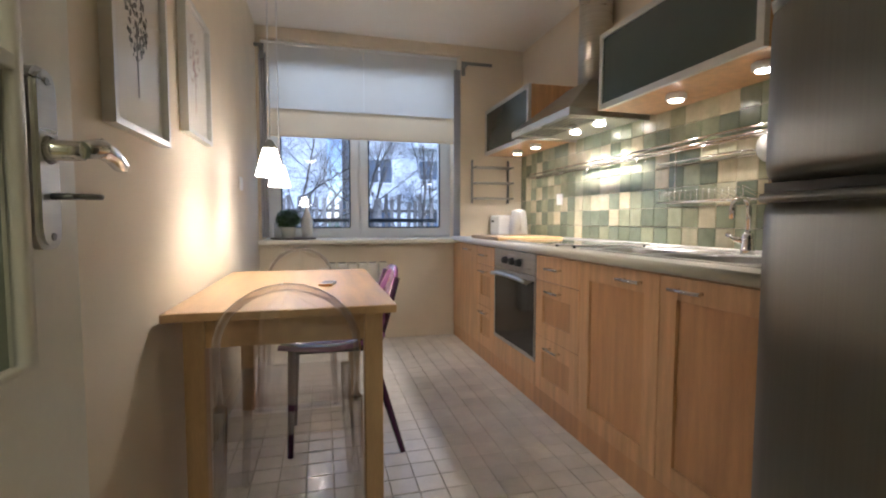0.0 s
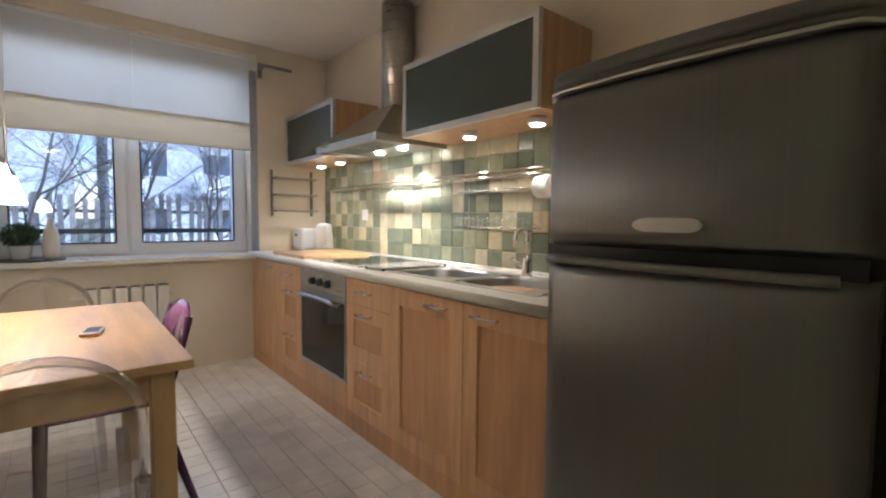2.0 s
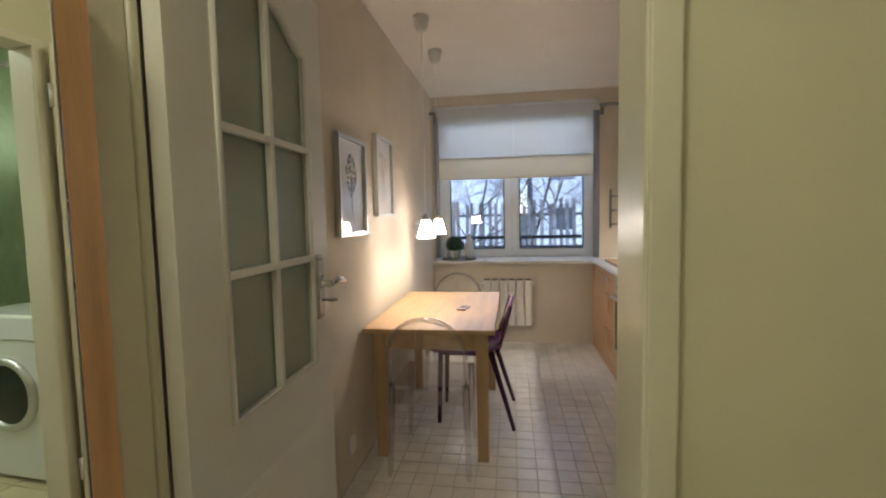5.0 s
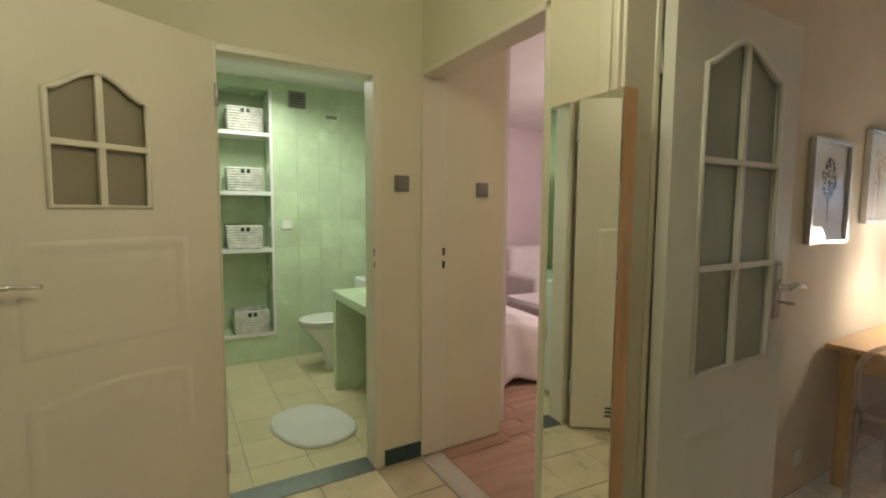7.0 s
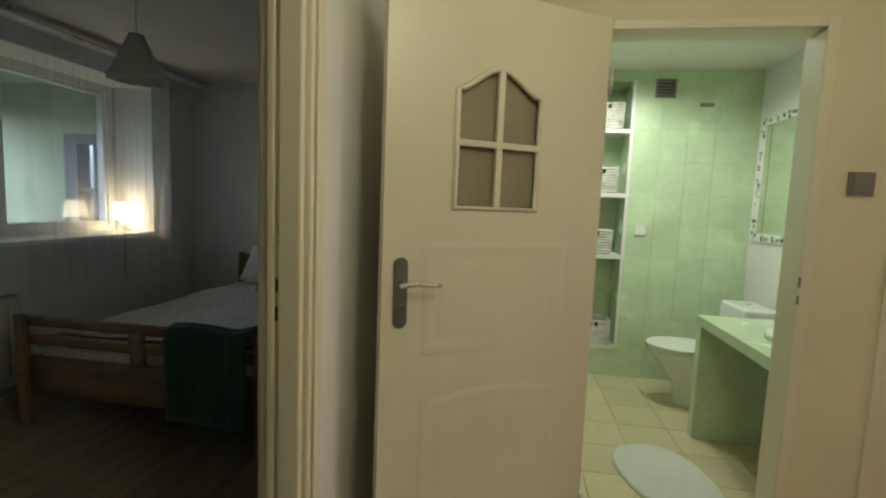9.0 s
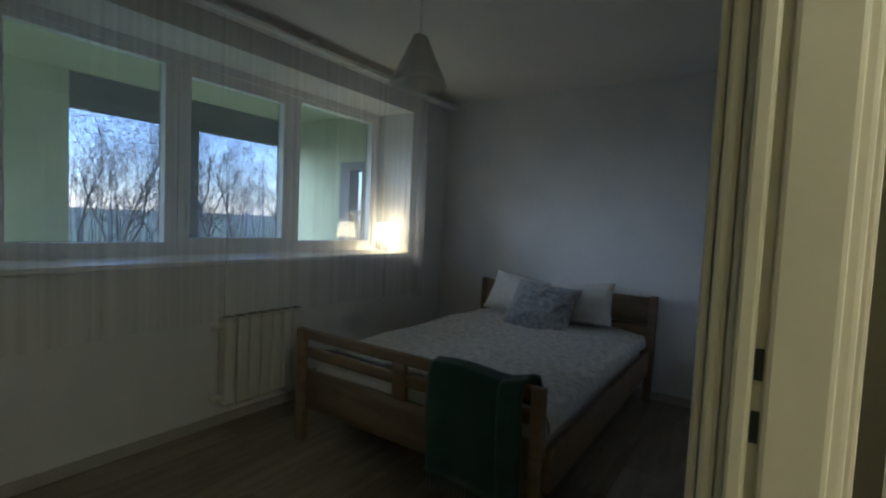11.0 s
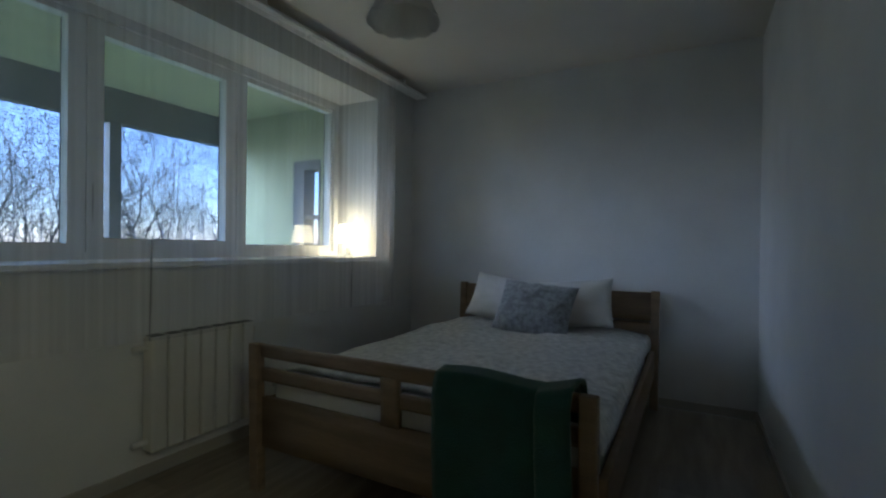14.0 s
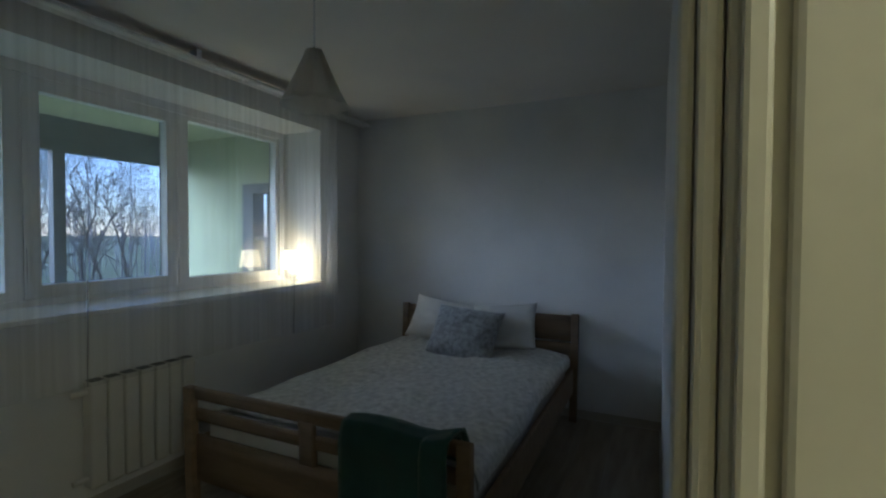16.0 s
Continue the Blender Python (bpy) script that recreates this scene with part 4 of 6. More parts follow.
up = part("freezer_door", bulged(1.055, 1.375), FRIDGE, fr, "upper freezer door")
low = part("fridge_door", bulged(0.06, 1.022), FRIDGE, fr, "lower fridge door")
part("top_cap", bulged(1.3835, 1.436, 1.268, 0.04), FRIDGE, fr, "rounded top cap")
part("seam_strip", bulged(1.3762, 1.3828, 1.2645), ALU, fr, "bright strip under the cap")
part("grip_recess", boxes((1.295, 1.352, 0.145, 0.695, 1.022, 1.055)), BLACK, fr, "dark recessed grip between the doors")
part("grip", rod([(1.262 - 0.022 * math.sin(math.pi * i / 12), 0.17 + 0.50 * i / 12, 1.024) for i in range(13)], 0.009, 8), FRIDGE, low)
part("badge", prism([(0.032 * math.cos(2 * math.pi * i / 20) + (0.03 if math.cos(2 * math.pi * i / 20) > 0 else -0.03), 0.013 * math.sin(2 * math.pi * i / 20)) for i in range(20)], -0.003, 0.003), ALU, up, "blank oval badge").matrix_basis = pose(1.2475, 0.405, 1.10, 0, 0, 90)
for d in ((1.40, 1.45, 0.15, 0.20, 0.0, 0.031), (1.40, 1.45, 0.62, 0.67, 0.0, 0.031), (2.02, 2.07, 0.15, 0.20, 0.0, 0.031), (2.02, 2.07, 0.62, 0.67, 0.0, 0.031)):
    part("foot", block(*d, bevel=0.003), BLACK, fr)

# table
tb = thing("dining_table", "pine dining table against the kitchen wall", "table")
part("tabletop", block(0.015, 0.70, 1.45, 2.60, 0.685, 0.712, bevel=0.004), PINE, tb)
for xx, yy in ((0.06, 1.50), (0.60, 1.50), (0.06, 2.49), (0.60, 2.49)):
    part("leg", block(xx, xx + 0.06, yy, yy + 0.06, 0.0, 0.685, bevel=0.004), PINE_V, tb)
for d in ((0.12, 0.60, 1.515, 1.535), (0.12, 0.60, 2.515, 2.535), (0.075, 0.095, 1.56, 2.49), (0.625, 0.645, 1.56, 2.49)):
    part("apron", block(*d, 0.590, 0.685, bevel=0.002), PINE, tb)
ph = thing("mobile_phone", "silver mobile phone lying on the pine table", "phone", pose(0.49, 1.97, 0.7125, 0, 0, 78))
part("body", block(-0.055, 0.055, -0.026, 0.026, 0, 0.011, bevel=0.004), ALU, ph)
part("screen", block(-0.03, 0.045, -0.021, 0.021, 0.0112, 0.0118, bevel=0), BLACK, ph)
part("case_edge", block(-0.0555, -0.036, -0.0265, 0.0265, 0.001, 0.0105, bevel=0.003), mat("orange_plastic", (0.5, 0.2, 0.04), 0.4), ph)


def ghost_chair(m):
    """A see-through moulded chair facing +y from its back at y = 0."""
    c = thing("clear_chair", "transparent moulded plastic chair by the table", "chair", m, "clear chairs")
    part("seat", sheet(lambda u, v: Vector((-0.19 + 0.38 * u, 0.02 + 0.40 * v, 0.445 - 0.02 * math.sin(math.pi * u) * math.sin(math.pi * v))), 10, 8, 0.0), CLEAR_P, c)

    def back(u, v):
        half = 0.185 * (1.0 if v < 0.6 else math.sqrt(max(0.0, 1 - ((v - 0.6) / 0.4) ** 2.6)))
        return Vector((half * (2 * u - 1), -0.03 - 0.05 * v + 0.04 * math.cos(math.pi * (u - 0.5)) * -0.6, 0.47 + 0.33 * v))
    part("backrest", sheet(back, 14, 12, 0.0), CLEAR_P, c)
    arch = [(-0.188, 0.0, 0.45)] + [(-0.188 * math.cos(a), -0.03 - 0.05 * math.sin(a), 0.62 + 0.185 * math.sin(a)) for a in [math.pi * i / 14 for i in range(15)]] + [(0.188, 0.0, 0.45)]
    part("back_rim", rod(arch, 0.011, 8), CLEAR, c)
    for sx in (-1, 1):
        part("back_leg", rod([(sx * 0.186, 0.0, 0.46), (sx * 0.19, -0.005, 0.25), (sx * 0.197, -0.03, 0.0)], 0.017, 8, radii=[0.019, 0.017, 0.013]), CLEAR, c)
        part("front_leg", rod([(sx * 0.175, 0.40, 0.44), (sx * 0.18, 0.405, 0.22), (sx * 0.19, 0.41, 0.0)], 0.017, 8, radii=[0.019, 0.017, 0.013]), CLEAR, c)
    part("apron", boxes((-0.175, 0.175, 0.0, 0.004, 0.36, 0.43)), CLEAR_P, c)
    return c


gc = ghost_chair(pose(0.375, 1.355, 0))
copy_thing(gc, pose(0.34, 2.88, 0, 0, 0, 180))

pc = thing("purple_chair", "translucent purple plastic chair with dark legs", "chair", pose(0.675, 2.10, 0, 0, 0, 90))
part("seat", sheet(lambda u, v: Vector((-0.20 + 0.40 * u, -0.04 + 0.42 * v, 0.455 + 0.03 * abs(2 * u - 1) ** 2 - 0.02 * math.sin(math.pi * v) + 0.03 * (1 - v) ** 4)), 12, 10, 0.02), PURPLE, pc)
part("backrest", sheet(lambda u, v: Vector(((-0.20 + 0.40 * u) * (1 - 0.12 * v ** 3), -0.03 - 0.075 * v - 0.02 * math.cos(math.pi * (u - 0.5)), 0.52 + 0.255 * v - 0.06 * abs(2 * u - 1) ** 3 * v)), 12, 8, 0.014), PURPLE, pc)
for sx in (-1, 1):
    part("back_upright", rod([(sx * 0.18, -0.02, 0.46), (sx * 0.19, -0.06, 0.60), (sx * 0.175, -0.10, 0.74)], 0.014, 8), PURPLE_L, pc)
    part("back_leg", rod([(sx * 0.17, 0.02, 0.455), (sx * 0.225, -0.115, 0.0)], 0.016, 8, radii=[0.018, 0.012]), PURPLE_L, pc)
    part("front_leg", rod([(sx * 0.15, 0.33, 0.455), (sx * 0.16, 0.345, 0.0)], 0.016, 8, radii=[0.018, 0.012]), PURPLE_L, pc)
part("seat_rail", rod([(-0.16, 0.02, 0.44), (0.16, 0.02, 0.44), (0.15, 0.33, 0.44), (-0.15, 0.33, 0.44)], 0.012, 8, closed=True), PURPLE_L, pc)

for xx, yy in ((0.275, 1.93), (0.262, 2.50)):
    pl = thing("pendant_lamp", "lit white glass cone pendant lamp over the table", "lamp", pose(xx, yy, 0), group="pendants over the table")
    part("shade", open_cone(0.054, 0.026, 1.155, 1.260), GLOW_P, pl, "lit opal glass shade")
    part("socket_cap", lathe([(0.0255, 1.260), (0.023, 1.275), (0.012, 1.292), (0.005, 1.298)], 18), ALU, pl)
    part("cable", rod([(0, 0, 1.298), (0, 0, 2.38)], 0.003, 6), PVC, pl)
    part("ceiling_rose", lathe([(0.012, 2.36), (0.035, 2.375), (0.048, 2.43), (0.05, H)], 20), ALU, pl)

for y0, y1, z0, z1, kind in ((1.18, 1.57, 1.20, 1.675, "tree"), (1.775, 2.135, 1.29, 1.765, "figure")):
    pf = thing("framed_picture", "pale framed drawing of a " + ("round leafy tree" if kind == "tree" else "faint red plant") + " under glass", "picture", group="pictures on the kitchen wall")
    a = 0.016
    part("frame", boxes((0.002, 0.030, y0, y0 + a, z0, z1), (0.002, 0.030, y1 - a, y1, z0, z1), (0.002, 0.030, y0 + a, y1 - a, z0, z0 + a), (0.002, 0.030, y0 + a, y1 - a, z1 - a, z1)), ALU, pf)
    part("paper", block(0.004, 0.012, y0 + a, y1 - a, z0 + a, z1 - a, bevel=0), mat("drawing_paper", (0.78, 0.75, 0.70), 0.9, var=0.03), pf)
    ym, zc = (y0 + y1) / 2, z0 + (z1 - z0) * 0.62
    ink = mat("ink_" + kind, (0.10, 0.10, 0.095) if kind == "tree" else (0.50, 0.32, 0.28), 0.9, var=0.5, scale=40)
    rng = random.Random(5 if kind == "tree" else 6)
    bm = bmesh.new()
    for i in range(150 if kind == "tree" else 40):
        an, rr = rng.uniform(0, 6.283), math.sqrt(rng.random())
        cy, cz, s = ym + 0.075 * rr * math.cos(an), zc + 0.10 * rr * math.sin(an), rng.uniform(0.004, 0.010)
        vs = [bm.verts.new((0.0125, cy + s * math.cos(k * 1.257 + an), cz + s * math.sin(k * 1.257 + an))) for k in range(5)]
        bm.faces.new(vs)
    bm_box(bm, 0.0121, 0.0127, ym - 0.004, ym + 0.004, z0 + 0.10, zc)
    part("drawing", bm, ink, pf)
    part("glass", block(0.018, 0.020, y0 + a, y1 - a, z0 + a, z1 - a, bevel=0), pane_mat("picture_glass", (0.98, 0.98, 0.98), 0.09), pf).visible_shadow = False

# window dressing
bl = thing("paper_blind", "white paper blind half drawn over the window", "blind")
for x0, x1 in ((0.03, 0.812), (0.818, 1.60)):
    part("upper_panel", block(x0, x1, 3.842, 3.846, 1.83, 2.345, bevel=0), BLIND, bl, "thin translucent white panel")
part("lower_fold", block(0.03, 1.60, 3.832, 3.842, 1.645, 1.85, bevel=0.002), BLIND_C, bl, "doubled cream lower fold")
part("bottom_bar", block(0.03, 1.60, 3.828, 3.846, 1.635, 1.648, bevel=0.003), BLIND_C, bl)
part("top_bar", block(0.03, 1.60, 3.83, 3.86, 2.340, 2.362, bevel=0.003), PVC, bl)
rdn = thing("curtain_rod", "short dark metal curtain rod brackets over the window", "curtain rod")
part("rod", rod([(1.60, 3.70, 2.275), (1.86, 3.70, 2.275)], 0.013, 10), STEEL_D, rdn)
part("rod", rod([(0.003, 3.70, 2.275), (0.07, 3.70, 2.275)], 0.013, 10), STEEL_D, rdn)
for xx in (0.045, 1.64):
    part("bracket", boxes((xx - 0.012, xx + 0.012, 3.70, 3.79, 2.258, 2.27), (xx - 0.015, xx + 0.015, 3.775, 3.7895, 2.20, 2.29)), STEEL_D, rdn)
for x0, x1, nm in ((0.022, 0.075, "left"), (1.565, 1.618, "right")):
    part("side_curtain", sheet(lambda u, v: Vector((x0 + (x1 - x0) * u, 3.80 + 0.012 * math.sin(u * 18), 0.85 + 1.40 * v)), 16, 2, 0.002), mat("grey_blue_cloth", (0.55, 0.57, 0.64), 0.9, var=0.05), rdn, "narrow pale side curtain")


def radiator(name, label, x0, n, y, z0, z1, m=None, pitch=0.08):
    r = thing(name, label, "radiator", m)
    for i in range(n):
        x = x0 + i * pitch
        part("section", block(x + 0.004, x + pitch - 0.004, y - 0.04, y + 0.04, z0, z1, bevel=0.012, seg=3), RADW, r)
        part("top_grille", block(x + 0.012, x + pitch - 0.012, y - 0.028, y + 0.028, z1 + 0.0005, z1 + 0.004, bevel=0), BLACK, r)
    for z in (z0 + 0.05, z1 - 0.05):
        part("pipe", rod([(x0 - 0.06, y, z), (x0 + n * pitch + 0.02, y, z)], 0.014, 8), RADW, r)
    part("wall_bracket", boxes((x0 + 0.06, x0 + 0.08, min(y, y + 0.08), max(y, y + 0.08), z0 + 0.1, z0 + 0.13)), RADW, r)
    return r


radiator("radiator", "cream ribbed radiator under the kitchen window", 0.50, 6, 3.715, 0.19, 0.645)

sp = thing("potted_plant", "clipped green plant in a white pot on the sill", "plant", pose(0.21, 3.86, 0.842))
part("pot", lathe([(0.045, 0), (0.058, 0.08), (0.062, 0.085), (0.056, 0.085), (0.05, 0.07), (0.0, 0.07)], 24), CERAMIC, sp)
rng = random.Random(11)
bm = bmesh.new()
for i in range(1700):
    d = Vector((rng.gauss(0, 1), rng.gauss(0, 1), rng.gauss(0, 1))).normalized()
    p = Vector((0, 0, 0.15)) + Vector((d.x * 0.085, d.y * 0.085, d.z * 0.068)) * rng.uniform(0.45, 1.08)
    q = (d + Vector((rng.gauss(0, 0.5), rng.gauss(0, 0.5), rng.gauss(0, 0.5)))).normalized()
    s = q.orthogonal().normalized() * 0.006
    bm.faces.new([bm.verts.new(v) for v in (p - s, p + q * 0.010 - s * 0.2 + s.cross(q) * 0.5, p + q * 0.022, p + s)])
part("foliage", bm, LEAF, sp)
part("stem", rod([(0, 0, 0.06), (0, 0, 0.13)], 0.006, 6), BARK, sp)
vs = solid("vase", lathe([(0.04, 0), (0.046, 0.05), (0.046, 0.13), (0.03, 0.19), (0.016, 0.225), (0.016, 0.25), (0.012, 0.25), (0.012, 0.2), (0.0, 0.19)], 24), CERAMIC, "white ceramic bottle vase on the window sill", "vase", pose(0.355, 3.87, 0.842))
solid("glass_jar", lathe([(0.04, 0), (0.04, 0.12), (0.037, 0.12), (0.037, 0.005), (0.0, 0.005)], 20), CERAMIC, "pale grey jar behind the plant", "jar", pose(0.135, 3.95, 0.842))
solid("round_tray", lathe([(0.0, 0.0), (0.17, 0.0), (0.178, 0.008), (0.176, 0.011), (0.166, 0.008), (0.0, 0.008)], 36), mat("dark_tray", (0.10, 0.075, 0.055), 0.5), "round dark tray under the plant and vase", "tray", pose(0.25, 3.88, 0.831))

# ---- hall ----
mc = thing("mirror_cabinet", "tall narrow mirror in a beech box frame", "mirror")
for nm, d in (("side_panel", (-0.162, -0.150, -0.190, -0.151, 0.02, 1.68)), ("side_panel", (0.118, 0.130, -0.208, -0.151, 0.02, 1.68)), ("top_panel", (-0.150, 0.118, -0.190, -0.151, 1.668, 1.68)), ("bottom_panel", (-0.150, 0.118, -0.190, -0.151, 0.02, 0.035)), ("back_panel", (-0.150, 0.118, -0.165, -0.151, 0.035, 1.668))):
    part(nm, block(*d, bevel=0.001), BEECH, mc)
part("mirror_glass", block(-0.292, 0.0, 0.0, 0.005, 0.022, 1.677, bevel=0.001), MIRROR, mc, "silvered mirror glass").matrix_basis = pose(0.130, -0.213, 0, 0, 0, -2.7)


def switch(label, y, z):
    s = thing("light_switch", label, "light switch", group="hall switches")
    part("plate", block(XW, XW + 0.010, y, y + 0.08, z, z + 0.08, bevel=0.003), SWITCH, s)
    part("rocker", block(XW + 0.010, XW + 0.015, y + 0.012, y + 0.068, z + 0.012, z + 0.068, bevel=0.003), SWITCH, s)


switch("square silver light switch beside the bathroom door", -0.305, 1.437)
switch("square silver light switch beside the living room opening", 0.190, 1.418)
sk2 = tagged(thing("baseboard_tile", "two dark teal skirting tiles", "baseboard"), kind="structure")
for y in (-0.364, -0.249):
    part("tile", block(XW, XW + 0.009, y, y + 0.112, 0.0, 0.085, bevel=0.002), TEAL, sk2)
tagged(setting("trim_floor_edge", boxes((-1.155, -0.25, -0.165, -0.145, -0.004, 0.004)), ALU, "thin floor edging strip", "trim"))

# ---- bathroom ----
for z in (1.0, 1.495, 2.0):
    setting("niche_shelf", block(-3.56, -3.275, -0.98, -0.545, z - 0.035, z, bevel=0.003), WHITE_T, "white shelf in the tiled niche", "shelf")
setting("trim_niche", boxes((-3.285, -3.268, -0.545, -0.520, 0.235, 2.37), (-3.285, -3.268, -1.005, -0.98, 0.235, 2.37), (-3.285, -3.268, -0.98, -0.545, 0.225, 0.255)), WHITE_T, "white edging round the niche", "trim")


def basket(y, z):
    b = thing("wicker_basket", "white woven storage basket in the niche", "basket", pose(-3.38, y, z), group="niche baskets")
    for k in range(9):
        h = 0.012 + k * 0.022
        g = 1 + 0.05 * k / 9
        part("woven_band", rod([(-0.10 * g, -0.13 * g, h), (0.10 * g, -0.13 * g, h), (0.10 * g, 0.13 * g, h), (-0.10 * g, 0.13 * g, h)], 0.0125, 6, closed=True), WICKER, b)
    part("floor", block(-0.095, 0.095, -0.125, 0.125, 0.0, 0.008, bevel=0), WICKER, b)
    for s in (-0.022, 0.022):
        part("handle_hole", block(0.113, 0.120, s - 0.014, s + 0.014, 0.150, 0.185, bevel=0.003), BLACK, b)


for y, z in ((-0.735, 2.0), (-0.745, 1.495), (-0.76, 1.0), (-0.72, 0.255)):
    basket(y, z + 0.001)

wc = thing("toilet", "white ceramic toilet with its lid down", "toilet", pose(-2.83, 0.0, 0.0))
bm = bmesh.new()
rings = []
for z, w, d, cy in ((0.0, 0.10, 0.16, -0.06), (0.05, 0.095, 0.15, -0.06), (0.18, 0.10, 0.15, -0.09), (0.30, 0.16, 0.20, -0.14), (0.375, 0.185, 0.245, -0.17), (0.395, 0.185, 0.25, -0.17)):
    rings.append([bm.verts.new((w * math.cos(2 * math.pi * k / 28), cy + d * math.sin(2 * math.pi * k / 28), z)) for k in range(28)])
for A, B in zip(rings, rings[1:]):
    for k in range(28):
        bm.faces.new((A[k], A[(k + 1) % 28], B[(k + 1) % 28], B[k])).smooth = True
bm.faces.new(rings[-1])
part("bowl", bm, CERAMIC, wc)
for nm, z0, z1 in (("seat", 0.397, 0.412), ("lid", 0.414, 0.434)):
    bm = bmesh.new()
    lo_r = [bm.verts.new((0.19 * math.cos(2 * math.pi * k / 28), -0.17 + 0.255 * math.sin(2 * math.pi * k / 28), z0)) for k in range(28)]
    hi_r = [bm.verts.new((0.183 * math.cos(2 * math.pi * k / 28), -0.17 + 0.248 * math.sin(2 * math.pi * k / 28), z1)) for k in range(28)]
    for k in range(28):
        bm.faces.new((lo_r[k], lo_r[(k + 1) % 28], hi_r[(k + 1) % 28], hi_r[k])).smooth = True
    bm.faces.new(hi_r)
    bm.faces.new(lo_r[::-1])
    part(nm, bm, CERAMIC, wc)
part("cistern", block(-0.19, 0.19, 0.12, 0.34, 0.40, 0.74, bevel=0.02, seg=3), CERAMIC, wc)
part("cistern_foot", block(-0.12, 0.12, 0.06, 0.34, 0.0, 0.40, bevel=0.02, seg=3), CERAMIC, wc)
part("flush_button", lathe([(0.02, 0.74), (0.018, 0.748), (0.0, 0.75)], 14, at=(0, 0.23, 0)), CHROME, wc)

ws = thing("washstand", "pale green tiled washstand with a white basin", "washstand")
part("slab", block(-2.35, -1.295, -0.285, 0.388, 0.692, 0.750, bevel=0.003), BATH_G, ws)
part("side_panel", block(-2.345, -2.285, -0.280, 0.388, 0.0, 0.692, bevel=0.003), BATH_G, ws)
bm = lathe([(0.0, 0.010), (0.10, 0.012), (0.19, 0.030), (0.215, 0.036), (0.225, 0.030), (0.225, 0.0)], 32)
for v in bm.verts:
    v.co.y *= 0.8
bs = part("basin", bm, CERAMIC, ws, "white oval basin")
bs.matrix_basis = pose(-1.80, 0.03, 0.7505)
tp2 = thing("basin_tap", "chrome basin mixer tap on the washstand", "tap", pose(-2.10, 0.30, 0.7505))
part("body", lathe([(0.022, 0), (0.02, 0.07), (0.024, 0.10), (0.0, 0.11)], 16), CHROME, tp2)
part("spout", rod([(0, 0, 0.06), (0.06, -0.06, 0.09), (0.09, -0.09, 0.075)], 0.010, 8), CHROME, tp2)
part("lever", rod([(0, 0, 0.105), (-0.05, 0.02, 0.14)], 0.006, 8), CHROME, tp2)

mr = thing("wall_mirror", "wall mirror with a mosaic border above the washstand", "mirror")
part("glass", block(-3.16, -1.75, 0.378, 0.388, 1.23, 2.02, bevel=0), MIRROR, mr)
bt = part("border", boxes((-3.22, -3.16, 0.374, 0.389, 1.17, 2.08), (-1.75, -1.69, 0.374, 0.389, 1.17, 2.08), (-3.16, -1.75, 0.374, 0.389, 1.17, 1.23), (-3.16, -1.75, 0.374, 0.389, 2.02, 2.08)), WHITE_T, mr)
mosaic = tile_mat("mosaic_bits", ((0.12, 0.22, 0.10), (0.42, 0.52, 0.34), (0.70, 0.70, 0.60)))
bit = mesh_of("mosaic_bit", block(-0.011, 0.011, -0.002, 0.002, -0.011, 0.011, bevel=0), mosaic)
rng = random.Random(3)
for i in range(110):
    x = rng.uniform(-3.21, -1.70)
    z = rng.choice((rng.uniform(1.18, 1.22), rng.uniform(2.03, 2.07)))
    if i % 4 == 0:
        x, z = rng.uniform(-3.21, -3.17), rng.uniform(1.23, 2.02)
    ob = new("mosaic_piece", bit)
    ob.parent = bt
    ob.matrix_basis = pose(x, 0.3725, z, 0, rng.uniform(0, 90), 0)

vn = thing("air_vent", "grey square air vent grille high on the wall", "vent")
part("frame", boxes((-3.279, -3.270, -0.380, -0.230, 2.235, 2.250), (-3.279, -3.270, -0.380, -0.230, 2.365, 2.380), (-3.279, -3.270, -0.380, -0.365, 2.250, 2.365), (-3.279, -3.270, -0.245, -0.230, 2.250, 2.365)), SWITCH, vn)
part("backing", block(-3.279, -3.276, -0.365, -0.245, 2.25, 2.365, bevel=0), BLACK, vn)
for k in range(5):
    part("slat", block(-3.276, -3.271, -0.365, -0.245, 2.256 + k * 0.023, 2.268 + k * 0.023, bevel=0), SWITCH, vn)
ap = thing("access_panel", "white square panel with a small grille", "panel")
part("plate", block(-3.279, -3.271, -0.10, 0.10, 2.05, 2.27, bevel=0.002), BATH_G, ap)
part("grille", block(-3.271, -3.267, -0.05, 0.05, 2.17, 2.20, bevel=0.002), SWITCH, ap)
rp = thing("wall_plate", "small pale square plate on the tiled wall", "plate")
part("cover", block(-3.275, -3.262, -0.46, -0.37, 1.165, 1.25, bevel=0.006, seg=2), CERAMIC, rp)
bmr = bmesh.new()
out = []
for k in range(40):
    a = 2 * math.pi * k / 40
    out.append((0.30 * math.copysign(abs(math.cos(a)) ** 0.8, math.cos(a)), 0.225 * math.copysign(abs(math.sin(a)) ** 0.8, math.sin(a))))
A = [bmr.verts.new((x, y, 0.0)) for x, y in out]
B = [bmr.verts.new((x, y, 0.014)) for x, y in out]
C = [bmr.verts.new((x * 0.95, y * 0.94, 0.020)) for x, y in out]
for P, Q in ((A, B), (B, C)):
    for k in range(40):
        bmr.faces.new((P[k], P[(k + 1) % 40], Q[(k + 1) % 40], Q[k])).smooth = True
bmr.faces.new(C)
solid("bath_mat", bmr, TOWEL, "white rounded towelling bath mat on the tiles", "bath mat", pose(-1.81, -0.575, 0.001, 0, 0, 14))
wm = thing("washing_machine", "white front-loading washing machine in the bathroom", "washing machine", pose(-1.80, -1.56, 0.0, 0, 0, 0))
